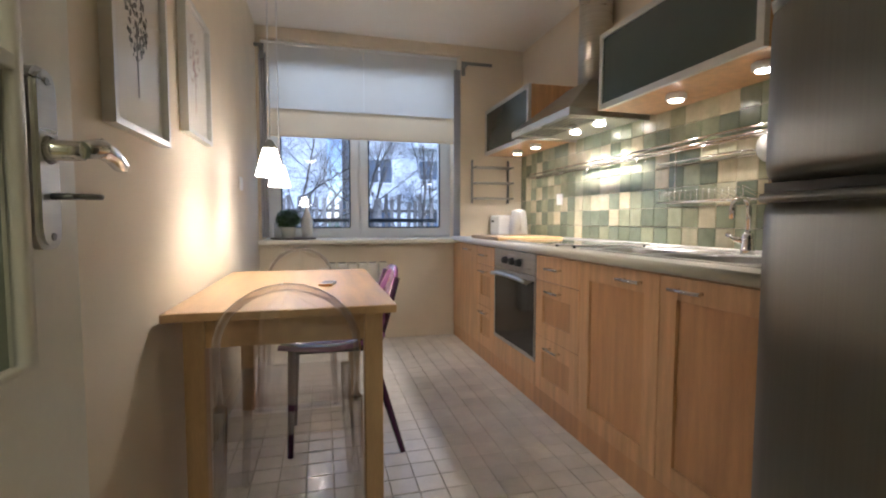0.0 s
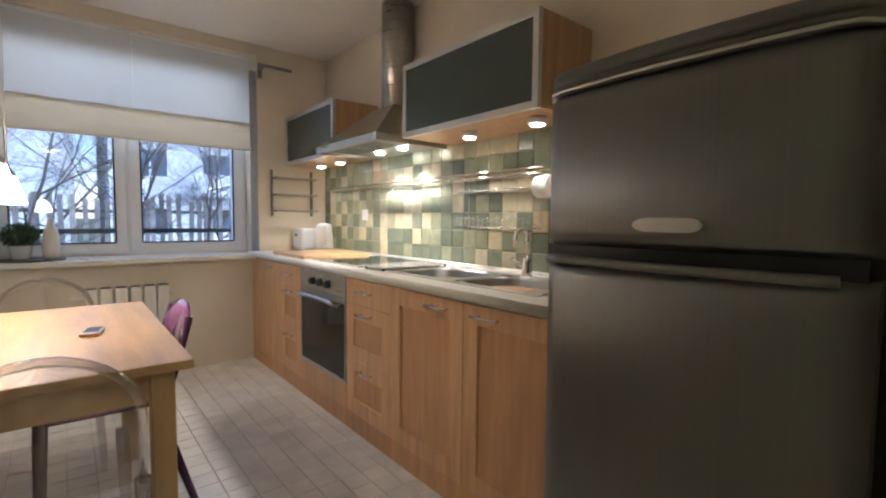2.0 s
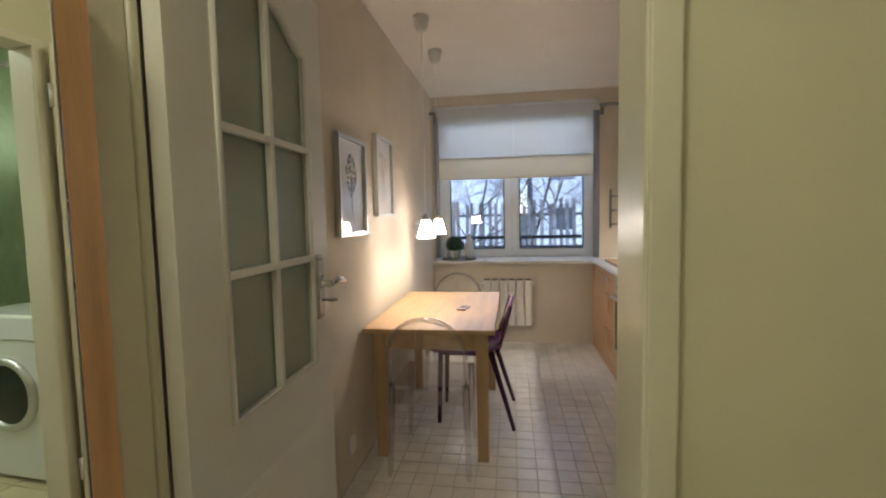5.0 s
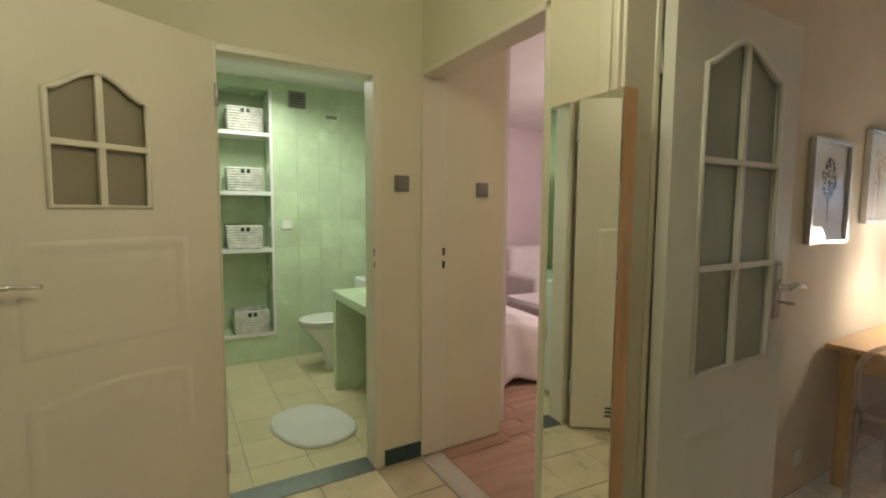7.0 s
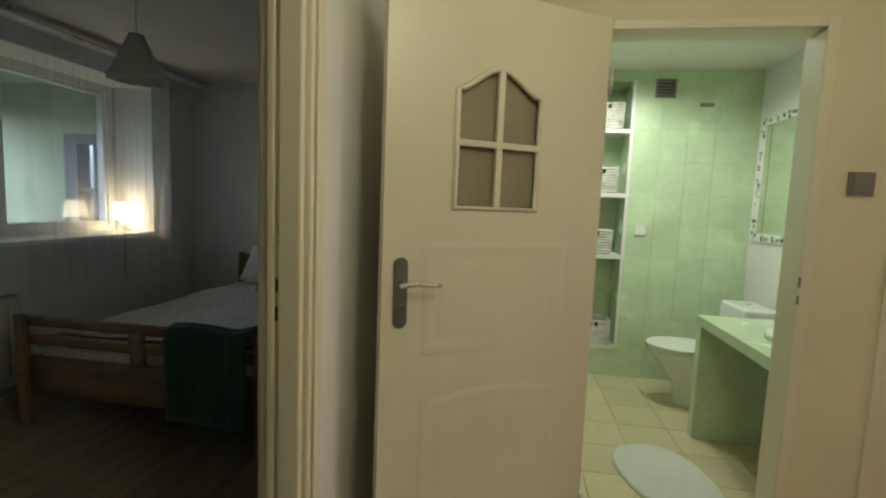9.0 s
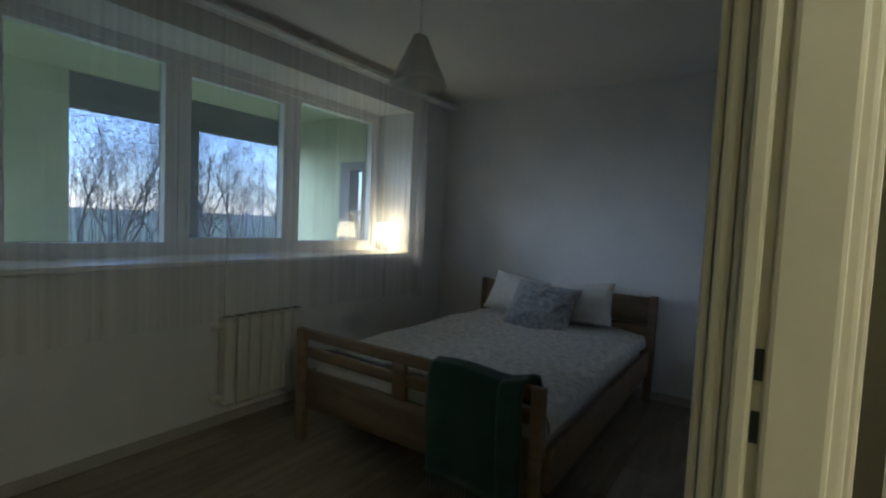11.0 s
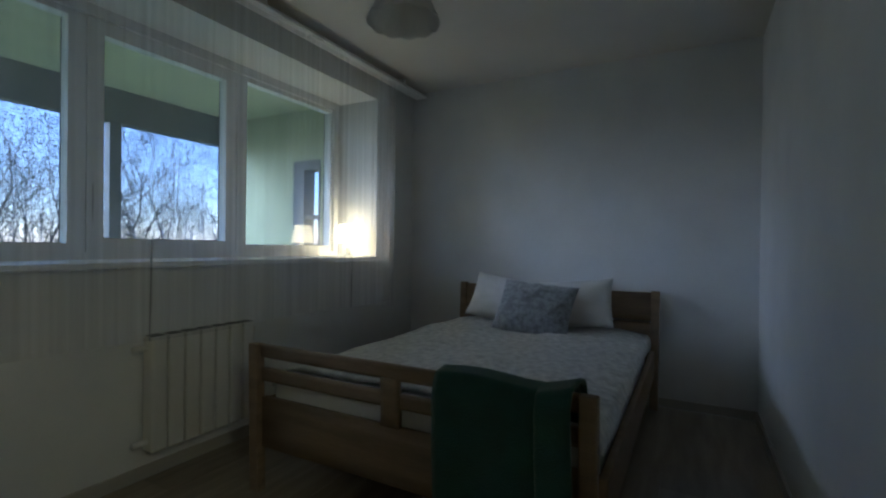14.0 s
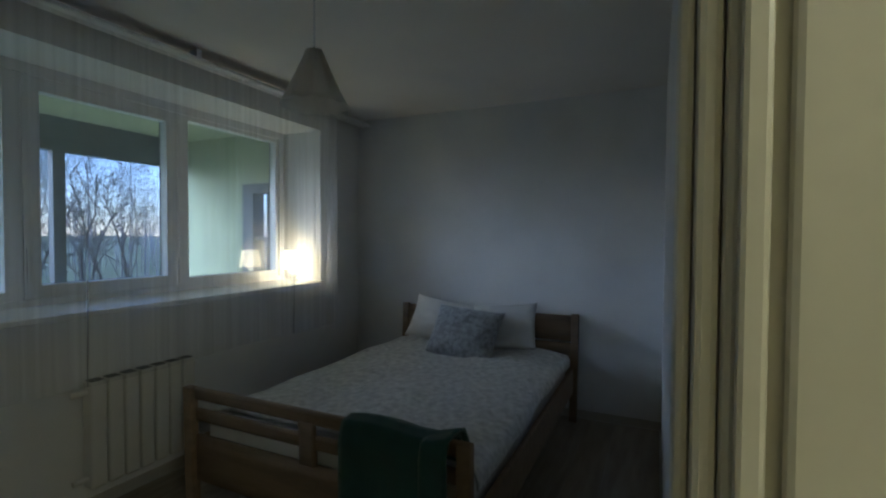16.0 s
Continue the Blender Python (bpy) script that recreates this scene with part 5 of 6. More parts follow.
part("body", block(-0.28, 0.28, -0.28, 0.24, 0.02, 0.85, bevel=0.012, seg=3), CERAMIC, wm)
part("door_ring", rod([(0.17 * math.cos(a), 0.245, 0.45 + 0.17 * math.sin(a)) for a in [2 * math.pi * k / 28 for k in range(28)]], 0.022, 8, closed=True), ALU, wm)
part("door_glass", prism([(0.15 * math.cos(2 * math.pi * k / 24), 0.45 + 0.15 * math.sin(2 * math.pi * k / 24)) for k in range(24)], 0.236, 0.250), DARKGLASS, wm)
part("control_strip", block(-0.27, 0.27, 0.24, 0.248, 0.73, 0.84, bevel=0.003), PVC, wm)
for d in ((-0.25, -0.20, -0.25, -0.20, 0, 0.021), (0.20, 0.25, -0.25, -0.20, 0, 0.021), (-0.25, -0.20, 0.16, 0.21, 0, 0.021), (0.20, 0.25, 0.16, 0.21, 0, 0.021)):
    part("foot", block(*d, bevel=0.003), BLACK, wm)
sc = thing("shower_curtain", "pale green hanging shower curtain on a rail", "curtain")
part("cloth", sheet(lambda u, v: Vector((-3.1 + 0.95 * u, -1.30 + 0.03 * math.sin(u * 60), 0.25 + 1.75 * v)), 90, 3, 0.002), mat("curtain_green", (0.45, 0.60, 0.48), 0.8, var=0.1, scale=8), sc)
part("rail", rod([(-3.28, -1.30, 2.02), (-1.29, -1.30, 2.02)], 0.012, 8), CHROME, sc)
setting("wall_bath_south", boxes((-3.42, -1.29, -1.909, -1.895, 0, H)), BATH_G, "pale green bathroom side wall", "wall")

# ---- living room ----
sf = thing("sofa", "sofa under a draped white throw", "sofa")


def drape(u, v):
    """The throw: over the back, seat and front end of the sofa."""
    path = [(-2.62, 0.60), (-2.40, 0.62), (-2.0, 0.605), (-1.78, 0.58), (-1.71, 0.50), (-1.695, 0.30), (-1.68, 0.05)]
    f = u * (len(path) - 1)
    i = min(int(f), len(path) - 2)
    a = f - i
    x, z = path[i][0] * (1 - a) + path[i + 1][0] * a, path[i][1] * (1 - a) + path[i + 1][1] * a
    fold = 0.03 * math.sin(v * 13 + 2 * u) * max(0, u - 0.55) * 2 + 0.015 * noise.noise(Vector((x * 4, v * 5, z * 4)))
    top = 0.20 * v ** 1.4 if u < 0.75 else 0.20 * v ** 1.4 * (1 - (u - 0.75) * 4)
    return Vector((x + fold, 0.80 + 0.68 * v, z - top + (0.02 * math.sin(v * 9) if u > 0.95 else 0)))


part("throw", sheet(drape, 40, 30, 0.012), SOFA_W, sf, "creased white throw")
part("front_drop", sheet(lambda u, v: Vector((-2.62 + 0.93 * u, 1.485 + 0.03 * math.sin(u * 22) * (1 - v), 0.06 + (0.33 - 0.02 * u) * v)), 40, 6, 0.01), SOFA_W, sf)
part("base", block(-2.62, -1.76, 0.83, 1.44, 0.05, 0.36, bevel=0.02), SOFA_W, sf)
for d in ((-1.84, -1.78, 0.86, 0.92, 0.0, 0.051), (-1.84, -1.78, 1.36, 1.42, 0.0, 0.051), (-2.60, -2.54, 1.36, 1.42, 0, 0.051), (-2.60, -2.54, 0.86, 0.92, 0, 0.051)):
    part("foot", block(*d, bevel=0.003), BLACK, sf)
lt = thing("coffee_table", "low square white lacquered coffee table", "table")
part("tabletop", block(-2.85, -2.25, 1.72, 2.42, 0.40, 0.45, bevel=0.003), WHITE_T, lt)
for x in (-2.85, -2.30):
    for y in (1.72, 2.37):
        part("leg", block(x, x + 0.05, y, y + 0.05, 0, 0.40, bevel=0.002), WHITE_T, lt)
ac = thing("armchair", "white upholstered armchair behind the coffee table", "armchair")
part("seat", block(-3.55, -2.95, 2.35, 3.05, 0.10, 0.45, bevel=0.05, seg=3), SOFA_W, ac)
part("backrest", block(-3.78, -3.50, 2.30, 3.10, 0.10, 0.90, bevel=0.06, seg=3), SOFA_W, ac)
for y in (2.22, 3.02):
    part("armrest", block(-3.6, -2.95, y, y + 0.14, 0.10, 0.60, bevel=0.05, seg=3), SOFA_W, ac)
for d in ((-3.50, -3.44, 2.38, 2.44, 0, 0.11), (-3.05, -2.99, 2.38, 2.44, 0, 0.11), (-3.5, -3.44, 2.95, 3.01, 0, 0.11), (-3.05, -2.99, 2.95, 3.01, 0, 0.11)):
    part("foot", block(*d, bevel=0.003), BLACK, ac)

# ---- bedroom ----
bw = window("window_2", "white plastic bedroom window in three lights", -3.10, 0.15, 0.985, 2.26, -5.06, ((-3.098, -2.137, 1.01, 2.25), (-2.133, -1.287, 1.035, 2.21), (-1.283, -0.40, 1.01, 2.25), (-0.39, 0.12, 1.01, 2.25)), glass=PANE_B)
part("window_sill", block(-3.118, 0.198, -5.0, -4.56, 0.975, 1.005, bevel=0.006), LAMINATE, bw)
part("window_handle", boxes((-2.115, -2.095, -5.10, -5.06, 1.45, 1.60)), PVC, bw)

bed = thing("bed", "stained pine double bed with slatted footboard", "bed")
for nm, x, z, y in (("head_post", -3.58, 0.80, -4.075), ("head_post", -3.58, 0.80, -2.625), ("foot_post", -1.56, 0.655, -4.10), ("foot_post", -1.56, 0.655, -2.675)):
    lean = -0.03 if nm == "head_post" else 0.03
    bm = bmesh.new()
    bm_box(bm, x, x + 0.045, y, y + 0.055, 0.0, z, bevel=0.006)
    for v in bm.verts:
        v.co.x += lean * max(0.0, (v.co.z - 0.45) / 0.3) ** 2
    part(nm, bm, PINE_B, bed)


def curved_board(x, y0, y1, z0, z1, lean):
    bm = sheet(lambda u, v: Vector((x + lean * max(0.0, (z0 + (z1 - z0) * v - 0.45) / 0.3) ** 2, y0 + (y1 - y0) * u, z0 + (z1 - z0) * v)), 4, 4, 0.022)
    return bm


for z0, z1 in ((0.60, 0.79), (0.42, 0.585), (0.22, 0.40)):
    part("headboard_board", curved_board(-3.555, -4.02, -2.625, z0, z1, -0.03), PINE_B, bed)
for z0, z1 in ((0.595, 0.65), (0.490, 0.545), (0.20, 0.42)):
    part("footboard_board", curved_board(-1.535, -4.045, -2.645, z0, z1, 0.03), PINE_B, bed)
part("footboard_mullion", curved_board(-1.525, -3.40, -3.32, 0.42, 0.60, 0.03), PINE_B, bed)
for y in (-4.075, -2.625):
    part("side_rail", block(-3.54, -1.56, y, y + 0.028, 0.22, 0.40, bevel=0.004), PINE_B, bed)


def quilt(u, v):
    """The spread: flat on top with creases, turned down over both sides."""
    s = -0.07 + (1.40 + 0.14) * v
    y = -4.035 + min(max(s, 0.0), 1.40)
    z = 0.545
    if s < 0:
        z += s
        y -= 0.02 * math.sin(min(1, -s / 0.05) * 1.57) - 0.004 * math.sin(u * 23)
    elif s > 1.40:
        z -= s - 1.40
        y += 0.02 * math.sin(min(1, (s - 1.40) / 0.05) * 1.57) + 0.004 * math.sin(u * 23)
    e = min(max(s, 0.0), 1.40) / 1.40
    z -= 0.03 * (abs(2 * e - 1) ** 6)
    x = -3.50 + 1.90 * u
    z += 0.018 * noise.noise(Vector((x * 2.2, y * 3.5, 1))) + 0.012 * max(0, noise.noise(Vector((x * 1.5 + y * 2, y * 9, 4)))) + 0.006 * noise.noise(Vector((x * 12, y * 12, 2)))
    return Vector((x, y, z))


part("bedspread", sheet(quilt, 110, 110, 0.012), QUILT, bed, "rumpled white and grey bedspread")
part("mattress", block(-3.52, -1.58, -4.03, -2.65, 0.30, 0.515, bevel=0.03, seg=3), PILLOW_W, bed)
for i in range(9):
    part("slat", block(-3.45 + i * 0.22, -3.36 + i * 0.22, -4.05, -2.62, 0.275, 0.295, bevel=0), PINE_B, bed)


def pillow(name, label, material, w, h, t, m, fuzz=0.004):
    bm = bmesh.new()
    n = 28
    for side in (1, -1):
        g = []
        for i in range(n + 1):
            row = []
            for j in range(n + 1):
                a, b = 2 * i / n - 1, 2 * j / n - 1
                puff = (1 - abs(a) ** 2.6) * (1 - abs(b) ** 2.6)
                pin = 1 - 0.06 * (1 - abs(a) ** 2) * abs(b) ** 4
                pin2 = 1 - 0.06 * (1 - abs(b) ** 2) * abs(a) ** 4
                d = side * (t / 2 * puff ** 0.55) + fuzz * 2 * noise.noise(Vector((a * 3, b * 3, side)))
                if puff < 1e-6:
                    d = 0
                row.append(bm.verts.new((a * w / 2 * pin2, d, b * h / 2 * pin)))
            g.append(row)
        for i in range(n):
            for j in range(n):
                bm.faces.new((g[i][j], g[i + 1][j], g[i + 1][j + 1], g[i][j + 1])).smooth = True
    bmesh.ops.remove_doubles(bm, verts=bm.verts[:], dist=0.0008)
    return solid(name, bm, material, label, "pillow", m, "pillows on the bed")


pillow("pillow", "white pillow leaning on the headboard", PILLOW_W, 0.52, 0.36, 0.15, pose(-3.40, -3.63, 0.70, 0, 8, 90) @ pose(0, 0, 0, -28, 0, 0))
pillow("pillow", "white pillow leaning on the headboard beside the grey one", PILLOW_W, 0.52, 0.36, 0.15, pose(-3.40, -3.10, 0.70, 0, -6, 90) @ pose(0, 0, 0, -28, 0, 0))
pillow("cushion", "grey plush cushion in front of the white pillows", PILLOW_G, 0.52, 0.43, 0.16, pose(-3.13, -3.31, 0.675, 0, 4, 90) @ pose(0, 0, 0, -38, 0, 0), 0.008)


def throw(u, v):
    """A folded blanket hung over the footboard."""
    path = [(-1.64, 0.50), (-1.62, 0.60), (-1.575, 0.668), (-1.53, 0.683), (-1.478, 0.668), (-1.458, 0.60), (-1.452, 0.42), (-1.45, 0.18)]
    f = u * (len(path) - 1)
    i = min(int(f), len(path) - 2)
    a = f - i
    x, z = path[i][0] * (1 - a) + path[i + 1][0] * a, path[i][1] * (1 - a) + path[i + 1][1] * a
    return Vector((x + 0.012 * math.sin(v * 11 + 1) * max(0, u - 0.5) + 0.004 * noise.noise(Vector((x * 20, v * 14, z * 14))), -3.135 + 0.44 * v + 0.010 * math.sin(u * 7), z + 0.008 * math.sin(v * 6)))


blk = thing("blanket", "folded dark green wool blanket over the footboard", "blanket")
part("cloth", sheet(throw, 44, 20, 0.018), GREEN_T, blk)
part("fold", sheet(lambda u, v: throw(u, 0.80 + 0.24 * v) + Vector((0.018 if u > 0.5 else -0.004, 0, 0.018 - 0.02 * (1 - v))), 40, 6, 0.014), GREEN_T, blk)
bm = bmesh.new()
for i in range(46):
    y = -3.13 + i * 0.0095
    rod([(-1.446, y, 0.19), (-1.444 + 0.004 * math.sin(i), y + 0.003 * math.cos(i * 3), 0.135)], 0.0025, 4, bm=bm)
tagged(part("fringe", bm, GREEN_T, blk), kind="stuff")

bl2 = thing("table_lamp", "small lit table lamp on the window sill", "lamp", pose(-3.00, -4.80, 1.0055))
part("base", lathe([(0.05, 0), (0.052, 0.008), (0.02, 0.018), (0.028, 0.04), (0.034, 0.07), (0.022, 0.10), (0.010, 0.11), (0.010, 0.125)], 22), CERAMIC, bl2)
part("shade", open_cone(0.092, 0.066, 0.105, 0.25), GLOW_B, bl2, "glowing cream shade")

pd = thing("pendant_lamp", "unlit white cone pendant shade on the bedroom ceiling", "lamp", pose(-1.55, -3.335, -0.02))
part("shade", sheet(lambda u, v: Vector(((0.138 - 0.106 * v ** 0.9) * math.cos(6.2832 * u), (0.138 - 0.106 * v ** 0.9) * math.sin(6.2832 * u), 1.935 + 0.225 * v + 0.004 * math.sin(u * 75))), 60, 8, 0.003), cloth_thin("pale_shade_cloth", (0.80, 0.79, 0.76), 0.06), pd)
part("cable", rod([(0, 0, 2.15), (0, 0, 2.48)], 0.004, 6), PVC, pd)
part("ceiling_rose", lathe([(0.03, 2.46), (0.05, 2.49), (0.052, H + 0.02)], 18), PVC, pd)

cu = thing("sheer_curtain", "sheer white curtain hanging before the window", "curtain")


def sheer(u, v):
    """Soft waves, closer together at the gathered end."""
    x = -3.13 + 3.28 * u
    wave = math.sin(x * 38 + 2.5 * math.sin(x * 3.1)) * (0.6 + 0.4 * noise.noise(Vector((x * 2.3, 0, 7))))
    return Vector((x + 0.02 * (1 - v) * noise.noise(Vector((x * 4, v * 1.5, 3))), -4.478 + 0.0045 * wave * (1.15 - 0.3 * v), 0.66 + 1.715 * v + 0.008 * math.sin(x * 5) * (1 - v)))


part("cloth", sheet(sheer, 380, 8), SHEER, cu)
part("end_gather", sheet(lambda u, v: Vector((-3.14 + (0.10 + 0.05 * (1 - v)) * u, -4.452 + 0.003 * math.sin(u * 30 + 2), 0.62 + 1.75 * v)), 40, 4), SHEER, cu, "gathered curtain end")
rc = thing("curtain_rail", "white double curtain rail under the ceiling", "rail")
part("track", block(-3.60, 0.95, -4.54, -4.45, 2.378, 2.403, bevel=0.004), PVC, rc)
part("front_bead", rod([(-3.60, -4.445, 2.388), (0.95, -4.445, 2.388)], 0.012, 8), PVC, rc)
for x in (-3.3, -1.9, -0.5, 0.7):
    part("hanger", block(x, x + 0.03, -4.52, -4.46, 2.40, H, bevel=0), PVC, rc)
radiator("radiator", "pale ribbed radiator under the bedroom window", 1.32, 7, 4.545, 0.14, 0.665, pose(0, 0, 0, 0, 0, 180))
hk = thing("wall_thermostat", "small pale box on the bedroom wall by the door", "switch")
part("box", block(-0.80, -0.73, -2.025, -2.001, 1.36, 1.44, bevel=0.004), PVC, hk)
setting("baseboard_bedroom", boxes((BW, BW + 0.012, BS, BN, 0, 0.06), (BW + 0.012, -0.56, BN - 0.012, BN - 0.0005, 0, 0.06), (BW + 0.012, BE, BS, BS + 0.012, 0, 0.06)), mat("skirting_paint", (0.50, 0.47, 0.42), 0.5, var=0.08), "greyish beige skirting board", "baseboard")

# the loggia outside
lg = tagged(thing("loggia", "green painted loggia outside the bedroom window", "loggia"), kind="structure")
part("loggia_ceiling", boxes((-3.4, 1.2, -6.7, -5.07, 2.36, 2.46)), LOGGIA, lg)
part("loggia_side_wall", boxes((-3.45, -3.33, -6.7, -5.70, 0, 2.36), (-3.45, -3.33, -5.40, -5.07, 0, 2.36), (-3.45, -3.33, -5.70, -5.40, 0, 1.0), (-3.45, -3.33, -5.70, -5.40, 1.84, 2.36)), LOGGIA, lg)
part("side_opening_frame", boxes((-3.46, -3.322, -5.74, -5.60, 0.97, 1.88), (-3.46, -3.322, -5.60, -5.40, 1.79, 1.88), (-3.46, -3.322, -5.60, -5.40, 0.97, 1.02), (-3.46, -3.322, -5.42, -5.40, 1.02, 1.79), (-3.44, -3.34, -5.60, -5.42, 1.33, 1.37)), mat("dark_frame", (0.10, 0.11, 0.12), 0.6), lg)
part("loggia_front_wall", boxes((-1.20, 1.2, -6.7, -6.58, 0, 2.36)), LOGGIA, lg)
part("loggia_beam", boxes((-3.33, -1.20, -6.68, -6.58, 2.08, 2.36)), mat("dark_beam", (0.10, 0.11, 0.10), 0.8), lg)
part("loggia_post", block(-2.24, -2.15, -6.66, -6.58, 0.0, 2.08, bevel=0.004), mat("dark_post", (0.08, 0.09, 0.10), 0.6), lg)
part("loggia_parapet", boxes((-3.33, -1.20, -6.68, -6.58, -0.2, 0.70)), LOGGIA, lg)
part("loggia_floor", boxes((-3.4, 1.2, -6.7, -5.07, -0.2, -0.08)), LOGGIA, lg)

# ---- outside ----
setting("ground", boxes((-1500, 1500, -1500, 1500, -1.5, -1.3)), GRASS, "winter grass between the blocks", "ground")


def tree(x, y, h, seed, label, spread=0.5, twigs=5, leaves=0):
    rng = random.Random(seed)
    t = thing("tree", label, "tree", pose(x, y, -1.3), group="bare trees outside")
    wood, fine, lf = bmesh.new(), bmesh.new(), bmesh.new()

    def grow(p, d, length, r, level):
        pts, rad = [p], [r]
        for k in range(4):
            d = (d + Vector((rng.gauss(0, 0.2), rng.gauss(0, 0.2), 0.05))).normalized()
            p = p + d * length / 4
            pts.append(p)
            rad.append(r * (1 - 0.16 * (k + 1)))
        rod(pts, r, 6 if level < 2 else 3, radii=rad, bm=wood if level < 2 else fine)
        if level >= 4:
            return
        for k in range(twigs if level else twigs + 3):
            f = rng.uniform(0.35, 1.0) if level else rng.uniform(0.3, 1.0)
            i = min(3, int(f * 4))
            q = pts[i].lerp(pts[i + 1], f * 4 - i)
            side = Vector((rng.gauss(0, 1), rng.gauss(0, 1), rng.gauss(0.2, 0.5))).normalized()
            grow(q, (d * (1 - spread) + side * spread).normalized(), length * rng.uniform(0.42, 0.62), rad[i] * 0.5, level + 1)
            if leaves and level > 1:
                for w in range(leaves):
                    c = q + Vector((rng.gauss(0, 0.12), rng.gauss(0, 0.12), rng.gauss(0, 0.12)))
                    a, b = side * 0.02, side.orthogonal().normalized() * 0.013
                    lf.faces.new([lf.verts.new(c - a), lf.verts.new(c + b), lf.verts.new(c + a), lf.verts.new(c - b)])
    grow(Vector((0, 0, 0)), Vector((0, 0, 1)), h * 0.55, h * 0.0062, 0)
    part("trunk", wood, BARK, t)
    tagged(part("twigs", fine, BARK, t), kind="stuff")
    if leaves:
        tagged(part("leaves", lf, mat("dry_leaf", (0.12, 0.11, 0.05), 0.7, var=0.3), t), kind="stuff")
    else:
        lf.free()


for i, (x, y, h) in enumerate(((1.0, 14, 9.5), (3.9, 15, 9), (-0.6, 17, 9.5), (6.0, 14.5, 9), (-2.6, 18, 10), (8.5, 17, 10), (2.4, 19, 10), (0.1, 10.2, 7.5), (2.7, 10.6, 7.5))):
    tree(x, y, h, 20 + i, "bare winter tree with brown twigs in the yard", 0.62, 7, 1 if i in (1, 3) else 0)
for i, (x, y, h) in enumerate(((-3.6, -13, 6.2), (-5.0, -14, 6.6), (-6.4, -13.5, 6.0), (-7.6, -15, 7.0), (-9.0, -14, 6.4), (-4.4, -17, 7.0), (-10.5, -16, 7.2), (-2.4, -15, 6.2), (-5.8, -18, 8.0), (-8.2, -18, 8.4), (-12.5, -18, 8.5), (-3.0, -19, 8.2), (-10.0, -20, 8.8), (-6.9, -21, 9.0), (-14.5, -20, 9.0), (-4.6, -22, 9.2))):
    tree(x, y, h, 60 + i, "slender bare tree against the evening sky", 0.46, 6, 1)

# far trunks; the haze of distance is put into their pale lavender bark colour
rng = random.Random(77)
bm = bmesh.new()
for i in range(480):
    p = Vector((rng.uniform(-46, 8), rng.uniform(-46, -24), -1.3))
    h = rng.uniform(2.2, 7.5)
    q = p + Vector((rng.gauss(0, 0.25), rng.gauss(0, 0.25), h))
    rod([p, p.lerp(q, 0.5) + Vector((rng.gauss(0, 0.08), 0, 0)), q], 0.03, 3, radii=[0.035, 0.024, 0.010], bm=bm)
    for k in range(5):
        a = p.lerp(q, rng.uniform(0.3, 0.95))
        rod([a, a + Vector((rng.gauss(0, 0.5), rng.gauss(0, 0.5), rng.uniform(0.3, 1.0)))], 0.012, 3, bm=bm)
tagged(new("far_woods", mesh_of("far_woods", bm, mat("haze_tinted_bark", (0.34, 0.33, 0.37), 0.95, var=0.25, scale=0.8))), "bare woods behind the yard, paled in colour as if by haze", "woods", "", "stuff")

frame_white = mat("white_window_frame", (0.8, 0.82, 0.85), 0.5)
glass_grey = mat("facade_glass", (0.10, 0.13, 0.18), 0.1, var=0.2, scale=1.0)


def block_of_flats(label, x0, x1, y, storeys, depth, step):
    b = thing("apartment_building", label, "building", pose(0, 0, -1.3), group="blocks of flats")
    h = 0.8 + storeys * 2.8
    part("wall", boxes((x0, x1, y, y + depth, 0, h)), GREYWALL, b)
    part("roof", boxes((x0 - 0.2, x1 + 0.2, y - 0.2, y + depth + 0.2, h, h + 0.35)), mat("roof_edge", (0.35, 0.36, 0.40), 0.9), b)
    n = int((x1 - x0 - 1) / step)
    for s in range(storeys):
        z = 1.5 + s * 2.8
        for k in range(n):
            x = x0 + 0.8 + k * step
            w = part("window", boxes((x, x + 1.6, y - 0.06, y - 0.001, z, z + 0.10), (x, x + 1.6, y - 0.06, y - 0.001, z + 1.35, z + 1.45), (x, x + 0.09, y - 0.06, y - 0.001, z + 0.10, z + 1.35), (x + 1.51, x + 1.6, y - 0.06, y - 0.001, z + 0.10, z + 1.35), (x + 0.76, x + 0.84, y - 0.06, y - 0.001, z + 0.10, z + 1.35)), frame_white, b)
            part("pane", block(x + 0.09, x + 1.51, y - 0.03, y - 0.002, z + 0.10, z + 1.35, bevel=0), glass_grey, w)
            if k % 3 == 1:
                part("balcony", boxes((x - 0.4, x + 2.0, y - 1.1, y - 1.04, z - 0.75, z + 0.25), (x - 0.4, x + 2.0, y - 1.04, y, z - 0.85, z - 0.75)), GREYWALL, b)


block_of_flats("long pale block of flats behind the trees", 2.0, 26.0, 26.0, 5, 10, 3.0)
block_of_flats("tall white block of flats with glazed corner", -16.0, 0.8, 27.5, 8, 10, 3.2)
fc = thing("garden_fence", "weathered picket fence along the yard", "fence", pose(0, 12.5, -1.3))
for z in (0.5, 2.5):
    part("rail", block(-8, 14, 0.03, 0.07, z, z + 0.08, bevel=0), BARK, fc)
picket = mesh_of("picket", block(-0.05, 0.05, -0.012, 0.012, 0.0, 2.9, bevel=0), mat("weathered_board", (0.24, 0.22, 0.21), 0.9, var=0.3, scale=3, piece=0.4))
rng = random.Random(9)
for i in range(120):
    ob = new("picket", picket)
    ob.parent = fc
    ob.matrix_basis = pose(-7.9 + i * 0.18, 0.0, rng.uniform(-0.12, 0.12), 0, rng.uniform(-1.5, 1.5), 0)
rb = thing("balcony_railing", "dark metal railing outside the kitchen window", "railing", pose(0, 5.2, -1.3))
